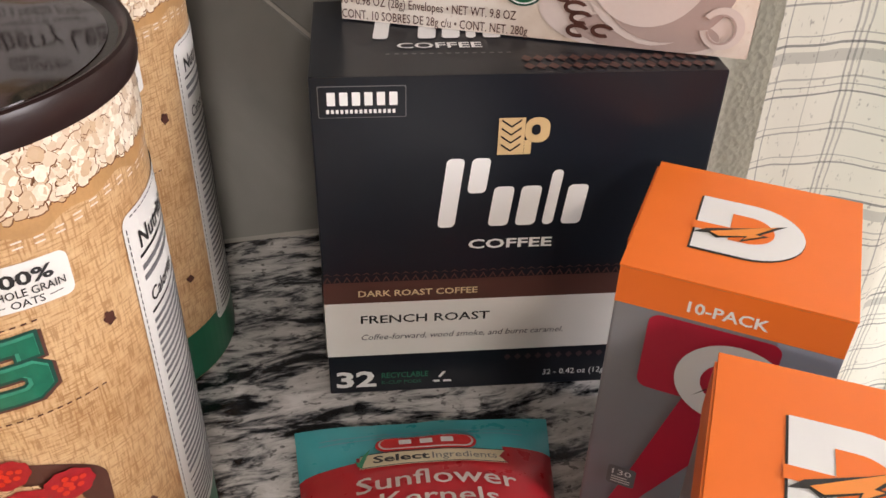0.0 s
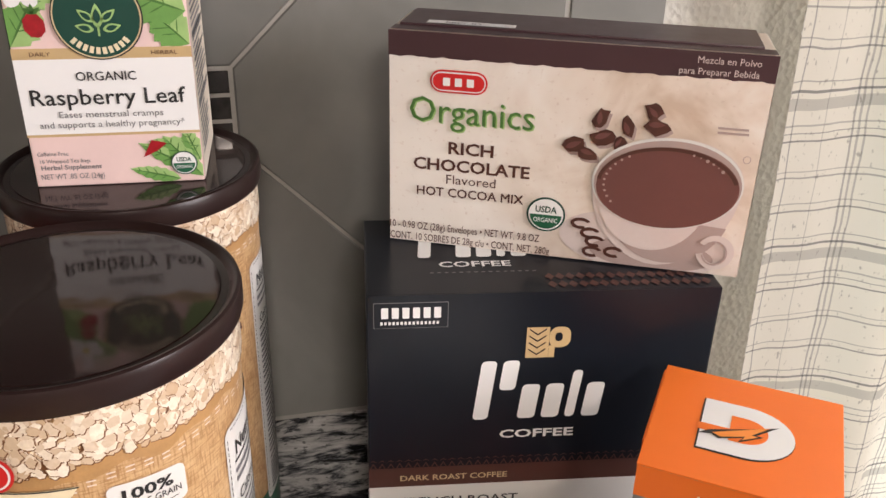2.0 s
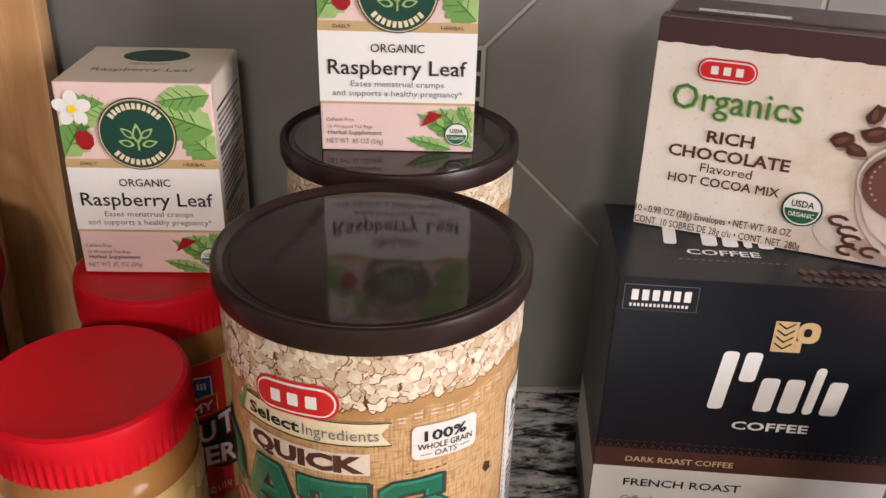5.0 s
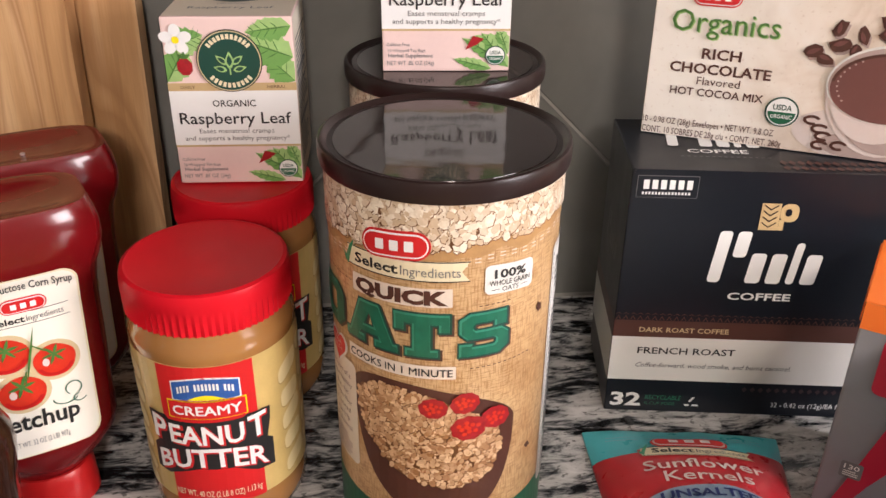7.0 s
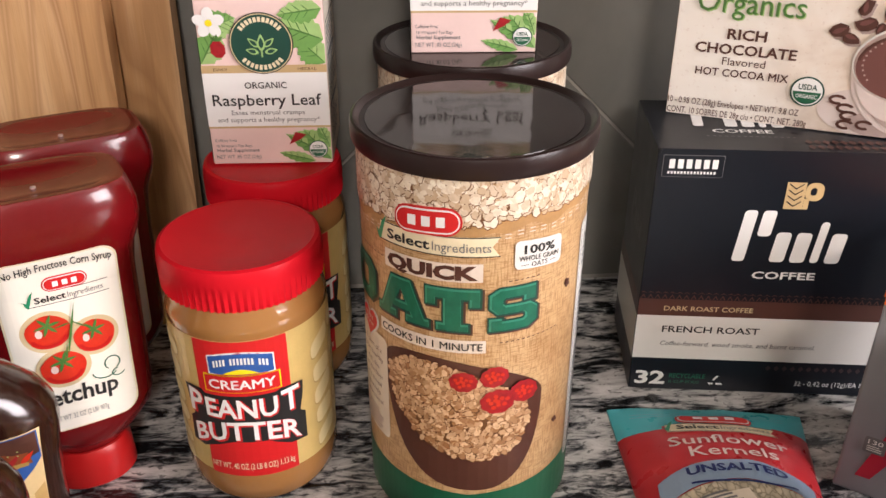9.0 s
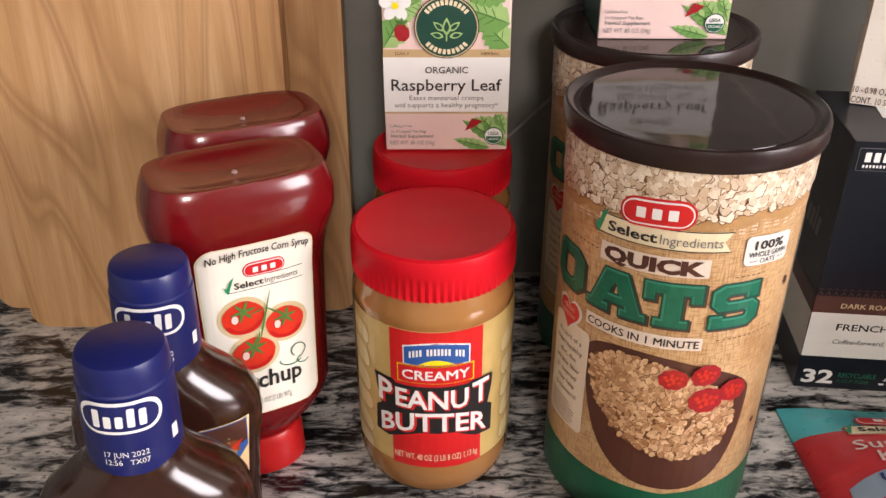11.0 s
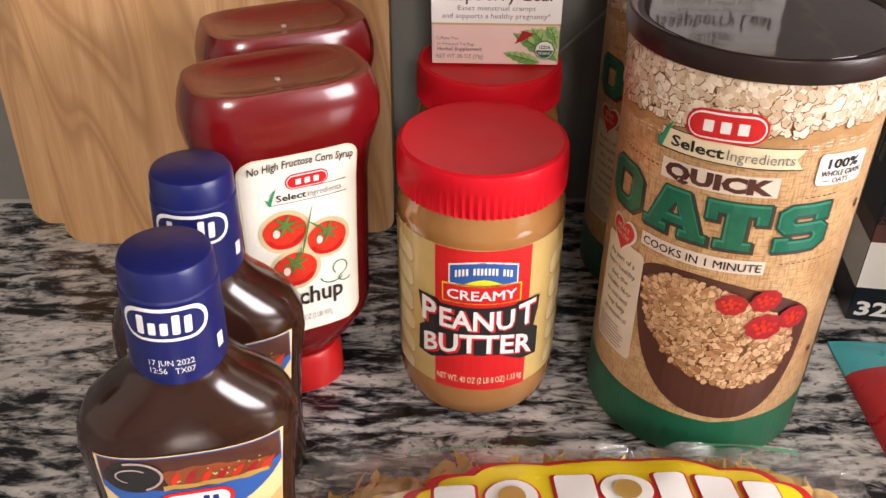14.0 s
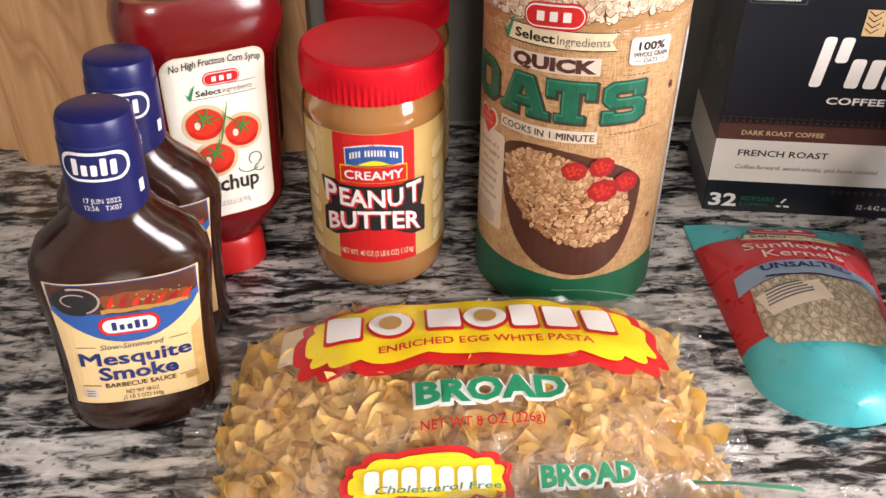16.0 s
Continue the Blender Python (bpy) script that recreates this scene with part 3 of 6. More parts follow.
# ---- coffee pod box ----
def coffee_box():
    w, d, h = 0.1897, 0.092, 0.2025
    ob = carton("coffee_pod_box", 0.3297, -0.1125, 0, -8.3, w, d, h, M["black"], "black coffee pod carton with brown and white bands", "coffee box")
    ob.scale = (1.0085, 1.027, 0.959)
    return ob, w, d, h


coffee, CW, CD, CH = coffee_box()


# ---- hot cocoa box ----
def cocoa_box():
    w, d, h = 0.194, 0.046, 0.126
    ob = carton("hot_cocoa_box", 0.3527, -0.0992, 0.1946, -25.5, w, d, h, M["tan"], "tan hot cocoa carton with printed cup on the coffee box", "cocoa box")
    ob.scale = (1.012, 1.15, 0.967)
    return ob, w, d, h


cocoa, KW, KD, KH = cocoa_box()


# ---- sports drink powder boxes ----
def drink_box(x, y, yaw, label):
    ob = carton("drink_powder_box", x, y, 0, yaw, 0.088, 0.084, 0.168, M["steel"], label, "drink box", "drink powder boxes")
    return ob


drink = drink_box(0.3942, -0.2460, -35.9, "grey and orange drink powder carton with torn flap")
drink.scale = (0.983, 1.013, 0.932)
GW, GD, GH = 0.088, 0.084, 0.168


# ---- oat canisters ----
OAT_R, OAT_H = 0.0642, 0.248


def oat_canister(x, y, yaw, label):
    ob = thing("oat_canister", x, y, 0, yaw, label, "oat canister", "oat canisters")
    r, n = OAT_R, 96
    circ = 2 * math.pi * r
    zs = [0.0, 0.002, 0.05, 0.10, 0.15, 0.190, 0.240]
    body = loft([[(rr * math.sin(2 * math.pi * i / n), -rr * math.cos(2 * math.pi * i / n), z) for i in range(n)] for rr, z in [(r - 0.002, 0.0)] + [(r, z) for z in zs[1:]]], uv=lambda a, b: (b / n * circ, zs[a]))
    part("body", body, M["burlap"], ob, smooth=True)
    lid = lathe([(r + 0.001, 0.2370), (r + 0.0030, 0.2365), (r + 0.0036, 0.2385), (r + 0.0036, 0.2455), (r + 0.0030, 0.2474), (r + 0.0018, 0.2480), (r + 0.0006, 0.2476), (r - 0.0006, 0.2460), (r - 0.0016, 0.2452), (0.0001, 0.2450)], 96)
    part("lid", lid, M["lidbrown"], ob, "dark brown plastic lid", smooth=True)
    part("lid_panel", lathe([(r - 0.0044, 0.2448), (r - 0.0048, 0.2456), (0.0001, 0.2456)], 96), M["lidtop"], ob, "shiny flat middle of the lid", smooth=True)
    return ob


oats = oat_canister(0.0999, -0.2111, -34, "tall cardboard canister of quick oats with a brown plastic lid")


# ---- peanut butter jars ----
def peanut_jar(x, y, yaw, label):
    ob = thing("peanut_butter_jar", x, y, 0, yaw, label, "peanut butter jar", "peanut butter jars")
    jar = lathe([(0.039, 0.0), (0.0445, 0.0015), (0.0472, 0.006), (0.0485, 0.013), (0.0488, 0.021), (0.0483, 0.0245), (0.0483, 0.1275), (0.0487, 0.1295), (0.0484, 0.134), (0.0466, 0.139), (0.0450, 0.1445), (0.0440, 0.148), (0.0440, 0.154)], 72)
    part("jar", jar, M["peanut"], ob, "clear plastic jar full of smooth peanut butter", smooth=True)
    n = 144
    rings = []
    for rr, z, rib in ((0.0455, 0.1445, 0), (0.0482, 0.1450, 1), (0.0485, 0.160, 1), (0.0480, 0.1665, 0), (0.0470, 0.1695, 0), (0.0448, 0.1705, 0), (0.0432, 0.1698, 0), (0.010, 0.1694, 0), (0.0002, 0.1694, 0)):
        rings.append([((rr - (0.0013 if rib and i % 2 else 0)) * math.sin(2 * math.pi * i / n), -(rr - (0.0013 if rib and i % 2 else 0)) * math.cos(2 * math.pi * i / n), z) for i in range(n)])
    part("lid", loft(rings), M["red"], ob, "ribbed red plastic screw lid", smooth=True)
    return ob


jar = peanut_jar(-0.0367, -0.1943, 0, "jar of creamy peanut butter with a ribbed red lid")


# ---- tea boxes ----
TW, TD, TH = 0.084, 0.072, 0.118
tea = carton("tea_box", -0.0232, -0.0581, 0.1706, -2.4, TW, TD, TH, M["pink"], "pink and white raspberry leaf tea carton on a lid", "tea box", "tea boxes")
tea.scale = (0.970, 0.986, 0.946)

# ---- ketchup bottles ----


KETCHUP_ROWS = [(0.042, 0.036, 0.0262, 2.1), (0.050, 0.040, 0.030, 2.2), (0.068, 0.050, 0.040, 2.4), (0.085, 0.056, 0.052, 2.7), (0.090, 0.056, 0.062, 2.9), (0.0905, 0.053, 0.085, 3.0), (0.0920, 0.052, 0.12, 3.0), (0.093, 0.053, 0.150, 3.0), (0.097, 0.057, 0.166, 3.0), (0.104, 0.063, 0.175, 3.0), (0.107, 0.066, 0.184, 3.2), (0.106, 0.066, 0.193, 3.4), (0.102, 0.064, 0.2010, 3.6), (0.098, 0.061, 0.2066, 3.6), (0.096, 0.058, 0.2090, 3.6), (0.090, 0.053, 0.2094, 3.6), (0.076, 0.042, 0.2072, 3.2), (0.048, 0.027, 0.2044, 2.6), (0.010, 0.006, 0.2036, 2.0)]
SAUCE_ROWS = [tuple(q * (1.04 if k < 3 else 1) for k, q in enumerate(r)) for r in ((0.070, 0.038, 0.0, 2.6), (0.078, 0.045, 0.002, 2.7), (0.085, 0.050, 0.009, 2.8), (0.086, 0.050, 0.018, 2.8), (0.084, 0.048, 0.03, 2.9), (0.084, 0.047, 0.055, 2.9), (0.087, 0.048, 0.080, 2.8), (0.092, 0.050, 0.100, 2.6), (0.090, 0.050, 0.110, 2.5), (0.080, 0.047, 0.120, 2.4), (0.062, 0.043, 0.128, 2.2), (0.048, 0.040, 0.134, 2.05), (0.040, 0.038, 0.140, 2.0), (0.036, 0.036, 0.146, 2.0))]


def on_bottle(rows, layer=0):
    """Lays print on the front of an oval bottle."""
    def place(u, v):
        k = next((i for i in range(len(rows) - 2) if rows[i][2] <= v <= rows[i + 1][2]), 3)
        f = (v - rows[k][2]) / max(1e-6, rows[k + 1][2] - rows[k][2])
        w, d, _, p = (a + (b - a) * f for a, b in zip(rows[k], rows[k + 1]))
        q = min(0.985, abs(u) / (w / 2))
        return (u, -d / 2 * (1 - q ** p) ** (1 / p) - 0.0005 - 0.00025 * layer, v)
    return place


def ketchup_bottle(x, y, yaw, label):
    ob = thing("ketchup_bottle", x, y, 0, yaw, label, "ketchup bottle", "ketchup bottles")
    cap = loft([oval(0.050, 0.044, 0.0, 2.2), oval(0.054, 0.047, 0.002, 2.2), oval(0.052, 0.045, 0.022, 2.2), oval(0.046, 0.040, 0.027, 2.2)])
    part("cap", cap, M["ketchupcap"], ob, "red flip cap at the bottom", smooth=True)
    rows = KETCHUP_ROWS
    part("bottle", loft([oval(w, d, z, p, 64) for w, d, z, p in rows]), M["ketchup"], ob, "squeezable plastic bottle of red ketchup", smooth=True)
    part("mould_mark", lathe([(0.0016, 0.2030), (0.0016, 0.2046), (0.0001, 0.2048)], 12), M["cupshade"], ob)
    return ob


ketchup = ketchup_bottle(-0.1505, -0.1965, 26, "upside-down red ketchup bottle with a white tomato label")
ketchup.matrix_world = pose(-0.1505, -0.1965, 0, 0, 1.2, 26)

# ---- barbecue sauce bottles ----


def sauce_bottle(x, y, yaw, label):
    ob = thing("barbecue_sauce_bottle", x, y, 0, yaw, label, "sauce bottle", "barbecue sauce bottles")
    rows = SAUCE_ROWS
    part("bottle", loft([oval(w, d, z, p, 64) for w, d, z, p in rows]), M["sauce"], ob, "glossy bottle of dark brown sauce", smooth=True)
    cap = lathe([(0.0190, 0.139), (0.0202, 0.1395), (0.0199, 0.165), (0.0196, 0.1780), (0.0189, 0.1788), (0.0189, 0.1796), (0.0190, 0.182), (0.0186, 0.1880), (0.0176, 0.1904), (0.0160, 0.1912), (0.0020, 0.1910), (0.0001, 0.1912)], 56)
    for v in cap.verts:
        v.co = (v.co.x * 1.0, v.co.y * 1.0, v.co.z * 1.035)
    part("cap", cap, M["navy"], ob, "blue plastic cap", smooth=True)
    return ob


sauce = sauce_bottle(-0.1775, -0.3465, 13.4, "dark brown barbecue sauce bottle with a blue cap and yellow label")
sauce.matrix_world = pose(-0.1775, -0.3465, 0, 0, 2.5, 13.4)


# ---- noodle bags ----
def noodle_bag(x, y, z, yaw, label, seed, tilt=0.0):
    ob = new("noodle_bag")
    ob.matrix_world = pose(x, y, z, tilt, 0, yaw)
    tagged(ob, label, "noodle bag", "noodle bags")
    rnd = random.Random(seed)
    W, D, T = 0.262, 0.165, 0.056

    def height(u, v):
        a = max(0.0, 1 - abs(u / (W / 2)) ** 3.2) ** 0.5 * max(0.0, 1 - abs(v / (D / 2)) ** 2.6) ** 0.5
        return T * a
    bm = bmesh.new()
    for k in range(1500):
        u, v = rnd.uniform(-W / 2, W / 2) * 0.98, rnd.uniform(-D / 2, D / 2) * 0.97
        top_z = height(u, v)
        if top_z < 0.006:
            top_z = 0.006
        zc = max(0.005, top_z - rnd.random() ** 2 * 0.012 - 0.004)
        m = Matrix.Translation((u, v, zc)) @ Euler((rnd.uniform(-0.3, 0.3), rnd.uniform(-0.16, 0.16), rnd.uniform(0, 6.28))).to_matrix().to_4x4()
        ln, wd = rnd.uniform(0.028, 0.044), rnd.uniform(0.0085, 0.0118)
        curl, twist, ph = rnd.uniform(2.0, 5.0), rnd.choice((-1, 1)) * rnd.uniform(2.6, 5.2), rnd.uniform(0, 3)
        rows = []
        for i in range(15):
            f = i / 14 - 0.5
            a = twist * f
            c = Vector((ln * f, 0.005 * math.sin(curl * 2 * f + ph), 0.0045 * math.sin(curl * f * 2 + ph)))
            o = Vector((0, math.cos(a), math.sin(a))) * wd / 2
            flare = Vector((0, 0, 0.0026 * math.sin(11 * f + ph)))
            rows.append([m @ (c - o + flare), m @ c, m @ (c + o - flare)])
        for p in rows:
            for q in p:
                q.z = max(0.001, q.z)
        vs = [[bm.verts.new(q) for q in p] for p in rows]
        for i in range(14):
            for j in range(2):
                bm.faces.new((vs[i][j], vs[i + 1][j], vs[i + 1][j + 1], vs[i][j + 1]))
    heap = part("noodle_heap", bm, M["noodle"], ob, "heap of dry broad egg noodles", smooth=True)
    heap["kind"] = "stuff"
    nu, nv = 90, 48
    FW, FD = 0.300, 0.215
    bm = bmesh.new()
    rows = []
    for i in range(nu + 1):
        u = FW * (i / nu - 0.5)
        rows.append([])
        for j in range(nv + 1):
            v = FD * (j / nv - 0.5)
            edge = max(abs(u) / (FW / 2), abs(v) / (FD / 2))
            wr = noise.noise((u * 38 + seed, v * 38, 0)) * 0.0050 + noise.noise((u * 95, v * 95 + seed, 3)) * 0.0028
            lip = max(0.0, (v - 0.070) / 0.04)
            z_ = height(u * 0.93, v * 0.86) + 0.0042 + wr * (0.6 + 0.8 * edge) + 0.014 * lip ** 1.3 * max(0.0, 1 - (u / 0.16) ** 4)
            uu = u + 0.004 * noise.noise((v * 30, seed, 1)) * edge
            vv = v + 0.004 * noise.noise((u * 30, seed, 2)) * edge
            rows[-1].append(bm.verts.new((uu, vv, max(0.0012, z_))))
    for i in range(nu):
        for j in range(nv):
            bm.faces.new((rows[i][j], rows[i + 1][j], rows[i + 1][j + 1], rows[i][j + 1]))
    wrap = part("wrapper", bm, M["clear"], ob, "clear crinkled plastic wrapper", smooth=True)
    wrap.visible_shadow = False
    for sgn in (-1, 1):
        bm = bmesh.new()
        prev = None
        for k in range(60):
            v = FD * (k / 59 - 0.5)
            zig = 0.0016 * (k % 2)
            a = bm.verts.new((sgn * (FW / 2 - 0.002), v, 0.003 + zig))
            b = bm.verts.new((sgn * (FW / 2 + 0.014 + 0.003 * noise.noise((v * 40, seed, 5))), v, 0.004 + 0.004 * noise.noise((v * 25, seed, 9)) + zig))
            if prev:
                bm.faces.new((prev[0], prev[1], b, a))
            prev = (a, b)
        seal = part("end_seal", bm, M["clear"], ob)
        seal.visible_shadow = False

    def drape(u, v, layer=0):
        return (u, v, height(u * 0.93, v * 0.86) + 0.0062 + 0.016 * max(0.0, (v - 0.070) / 0.04) ** 1.3 + 0.0012 * layer + noise.noise((u * 38 + seed, v * 38, 0)) * 0.0020)
    return ob, drape


noodles, DRAPE = noodle_bag(0.0155, -0.389, 0.0, 0.6, "clear bag of broad egg noodles with a red and yellow badge", 3)
noodles2, DRAPE2 = noodle_bag(0.055, -0.549, 0.0060, -1.5, "second clear bag of broad egg noodles", 8, 3.0)


# ---- sunflower kernel pouch ----
def kernel_pouch():
    ob = thing("sunflower_kernel_pouch", 0.2585, -0.2855, 0, -8, "aqua and red foil pouch of sunflower kernels lying flat", "seed pouch")
    W, L = 0.140, 0.209

    def half_width(v):
        f = min(1.0, max(0.0, (v + L / 2) / L))
        return W / 2 * (0.64 + 0.34 * f) * max(0.02, 1 - max(0.0, (0.17 - f) / 0.17) ** 2) ** 0.5

    def height(u, v):
        f = (v + L / 2) / L
        belly = 0.030 * math.sin(math.pi * min(1, max(0, (1 - f) * 0.80 + 0.02))) ** 0.8
        return 0.002 + belly * max(0.0, 1 - abs(u / half_width(v)) ** 2.4) ** 0.7 + 0.0014 * noise.noise((u * 45, v * 45, 4))

    def place(u, v, layer=0):
        return (u, v, height(u, v) + 0.0004 * layer)
    nu, nv = 40, 56
    bm = bmesh.new()
    rows = []
    for i in range(nu + 1):
        a = 2 * i / nu - 1
        rows.append([])
        for j in range(nv + 1):
            v = L * (j / nv - 0.5)
            rows[-1].append(bm.verts.new(place(a * half_width(v), v)))
    for i in range(nu):
        for j in range(nv):
            f = bm.faces.new((rows[i][j], rows[i + 1][j], rows[i + 1][j + 1], rows[i][j + 1]))
            f.smooth = True
            c = f.calc_center_median()
            f.material_index = 0 if (c.y > 0.0745 + 0.05 * c.x or c.y < -0.047) else 1
    rim = [e for e in bm.edges if e.is_boundary]
    low = bmesh.ops.extrude_edge_only(bm, edges=rim)
    for v in low["geom"]:
        if isinstance(v, bmesh.types.BMVert):
            v.co.z = 0.0
    part("pouch", bm, [M["aqua"], M["redfoil"]], ob, "aqua and red foil pouch", smooth=True)
    return ob, place


pouch, POUCH = kernel_pouch()


# ---- print: marks drawn as plain shapes ----
def blocks(u0, u1, v0, heights, gap=0.16, slant=0.0, r=0.25):
    """A word mark as a row of plain rounded blocks."""
    n = len(heights)
    w = (u1 - u0) / n
    out = []
    for k, h in enumerate(heights):
        a, b = u0 + w * (k + gap / 2), u0 + w * (k + 1 - gap / 2)
        out.append([(u + slant * (v - v0), v) for u, v in rect(a, b, v0, v0 + h, min(b - a, h) * r, 4)])
    return out


def badge(u, v, a, b, parent, place, step=None, turn=0.0):
    """The red oval store badge: white rim, red field, pale blocks. place(layer) gives the surface."""
    t = math.tan(radians(turn))

    def tip(polys):
        return [[(x, y + t * (x - u)) for x, y in p] for p in polys]
    top_ = shapes("store_badge", tip([rect(u - a, u + a, v - b, v + b, b * 0.98)]), M["redprint"], parent, place(3), step)
    shapes("badge_rim", tip([rect(u - a * 0.94, u + a * 0.94, v - b * 0.84, v + b * 0.84, b * 0.82)]), M["white"], top_, place(4), step)
    shapes("badge_field", tip([rect(u - a * 0.90, u + a * 0.90, v - b * 0.72, v + b * 0.72, b * 0.70)]), M["redprint"], top_, place(5), step)
    for poly in tip(blocks(u - a * 0.62, u + a * 0.62, v - b * 0.36, [b * 0.72] * 3, 0.4, 0, 0.1)):
        shapes("badge_mark", [poly], M["white"], top_, place(6), step)


def ribbon(u0, u1, v0, v1, slope, parent, place, step=None, text=True, plain=False):
    m = lambda p: [(u, v + slope * (u - u0)) for u, v in p]
    h = v1 - v0
    if not plain:
        shapes("ribbon", [m([(u0, v0), (u1, v0), (u1 - h * 0.35, (v0 + v1) / 2), (u1, v1), (u0, v1)])], M["cream"], parent, place(1), step)
    edge = [m(rect(u0, u1, v0, v0 + h * 0.05)), m(rect(u0 + (u1 - u0) * (0.55 if plain else 0.0), u1, v1 - h * 0.05, v1))]
    shapes("ribbon_edge", edge, M["ink"], parent, place(2), step)
    words([("Select", u0 + (u1 - u0) * 0.28, v0 + h * 0.26 + slope * (u1 - u0) * 0.28, (u1 - u0) * 0.38, h * 0.68, 0.025, 0, slope)], M["ink"], parent, place(3), step)
    words([("Ingredients", u0 + (u1 - u0) * 0.71, v0 + h * 0.26 + slope * (u1 - u0) * 0.71, (u1 - u0) * 0.44, h * 0.66, 0, 0, slope)], M["greyink"], parent, place(3), step)
    c = u0 - h * 0.1
    shapes("check_mark", [[(c - h * 0.35, v0 + h * 0.62), (c - h * 0.12, v0 + h * 0.55), (c, v0 + h * 0.15), (c + h * 0.15, v0), (c + h * 0.20, v0), (c + h * 0.62, v0 + h * 1.35), (c + h * 0.30, v0 + h * 0.95), (c + h * 0.08, v0 + h * 0.42)]], M["greenink"], parent, place(4), step)


def seal(u, v, r, parent, place, step=None):
    top_ = shapes("organic_seal", [disc(u, v, r)], M["darkgreen"], parent, place(4), step)
    shapes("seal_field", [disc(u, v, r * 0.9)], M["white"], top_, place(5), step)
    low = [(u + r * 0.82 * math.cos(radians(a)), v + r * 0.82 * math.sin(radians(a))) for a in range(180, 361, 12)]
    shapes("seal_foot", [low], M["green"], top_, place(6), step)
    words([("USDA", u, v + r * 0.14, r * 1.1, r * 0.52, 0.02, 0, 0)], M["darkgreen"], top_, place(6), step)
    words([("ORGANIC", u, v - r * 0.42, r * 1.25, r * 0.38, 0.01, 0, 0)], M["white"], top_, place(7), step)


# ---- coffee pod box print ----
P = lambda k: flat(-CD / 2, k)
shapes("brown_band", [rect(-CW / 2, CW / 2, 0.0690, 0.0835)], M["brownband"], coffee, P(0), label="brown printed band")
shapes("white_band", [rect(-CW / 2, CW / 2, 0.0300, 0.0690)], M["offwhite"], coffee, P(0), label="off-white printed band")
motif = []
for k in range(38):
    c = -CW / 2 + CW * (k + 0.5) / 38
    motif += [[(c - 0.002, 0.0840), (c, 0.0880), (c + 0.002, 0.0840), (c + 0.0012, 0.0840), (c, 0.0864), (c - 0.0012, 0.0840)], [(c - 0.0025, 0.0882), (c, 0.0902), (c + 0.0025, 0.0882), (c, 0.0892)]]
shapes("zigzag_border", motif, M["brownband"], coffee, P(1))
shapes("foot_border", [[(c, 0.0215), (c + 0.002, 0.0240), (c, 0.0265), (c - 0.002, 0.0240)] for c in [0.004 + 0.0058 * k for k in range(16)]], M["maroon"], coffee, P(1))
shapes("pod_badge", [rect(-0.0912, -0.0520, 0.1822, 0.1985, 0.0008)], M["greyink"], coffee, P(1))
shapes("pod_badge_field", [rect(-0.0908, -0.0524, 0.1826, 0.1981, 0.0008)], M["black"], coffee, P(2))
shapes("pod_badge_lettering", blocks(-0.0880, -0.0550, 0.1887, [0.0068] * 6, 0.34, 0, 0.12) + blocks(-0.0880, -0.0565, 0.1847, [0.0020] * 15, 0.4, 0, 0.1), M["white"], coffee, P(3))
shapes("gold_emblem", [rect(-0.0096, 0.0028, 0.1600, 0.1802), rect(0.0029, 0.0062, 0.1600, 0.1680), rect(0.0029, 0.0145, 0.1665, 0.1802, 0.0050)], M["gold"], coffee, P(1), label="gold square emblem")
chev = []
for k in range(4):
    for sgn in (-1, 1):
        v = 0.1618 + 0.0044 * k
        chev.append([(-0.0036, v), (-0.0036 + sgn * 0.0046, v + 0.0036), (-0.0036 + sgn * 0.0046, v + 0.0046), (-0.0036, v + 0.0010)])
for poly in chev + [rect(0.0060, 0.0100, 0.1708, 0.1765, 0.002)]:
    shapes("emblem_chevron", [poly], M["black"], coffee, P(2))


def script_marks(u0, v0, s):
    """A word mark as plain leaning rounded blocks of its heights and weight."""
    rows = ((0.0015, 0.0100, 0.0, 0.0408), (0.0135, 0.0225, 0.0205, 0.0408), (0.0265, 0.0365, 0.0, 0.0240), (0.0400, 0.0500, 0.0, 0.0240), (0.0535, 0.0590, 0.0, 0.0330), (0.0630, 0.0730, 0.0, 0.0240))
    return [[[(u0 + s * (x + 0.10 * y), v0 + s * y) for x, y in rect(a, b, c, d, 0.0026)]] for a, b, c, d in rows]


for polys in script_marks(-0.0385, 0.1176, 1.0):
    shapes("word_mark_stroke", polys, M["white"], coffee, P(1), label="white word mark drawn as plain strokes")
words([("COFFEE", 0.0002, 0.1036, 0.0425, 0.0082, 0.022, 0, 0)], M["white"], coffee, P(1))
words([("DARK ROAST COFFEE", -0.0460, 0.0738, 0.0620, 0.0058, 0.016, 0, 0)], M["palegold"], coffee, P(2))
words([("FRENCH ROAST", -0.0420, 0.0546, 0.0685, 0.0080, 0.012, 0, 0)], M["ink"], coffee, P(2))
words([("Coffee-forward, wood smoke, and burnt caramel.", -0.0215, 0.0424, 0.1095, 0.0058, 0.004, 0.25, 0)], M["greyink"], coffee, P(2))
words([("32", -0.0800, 0.0060, 0.0220, 0.0170, 0.03, 0, 0)], M["white"], coffee, P(2))
words([("RECYCLABLE", -0.0530, 0.0120, 0.0260, 0.0060, 0.01, 0, 0), ("K-CUP PODS", -0.0550, 0.0070, 0.0220, 0.0040, 0.0, 0, 0)], M["teal"], coffee, P(2))
shapes("recycling_mark", [[(-0.0365, 0.0068), (-0.0335, 0.0068), (-0.0335, 0.0085), (-0.0375, 0.0085)], [(-0.0315, 0.0068), (-0.0265, 0.0068), (-0.0275, 0.0085), (-0.0315, 0.0085)], [(-0.0345, 0.0110), (-0.0320, 0.0152), (-0.0300, 0.0152), (-0.0330, 0.0105)]], M["white"], coffee, P(2))
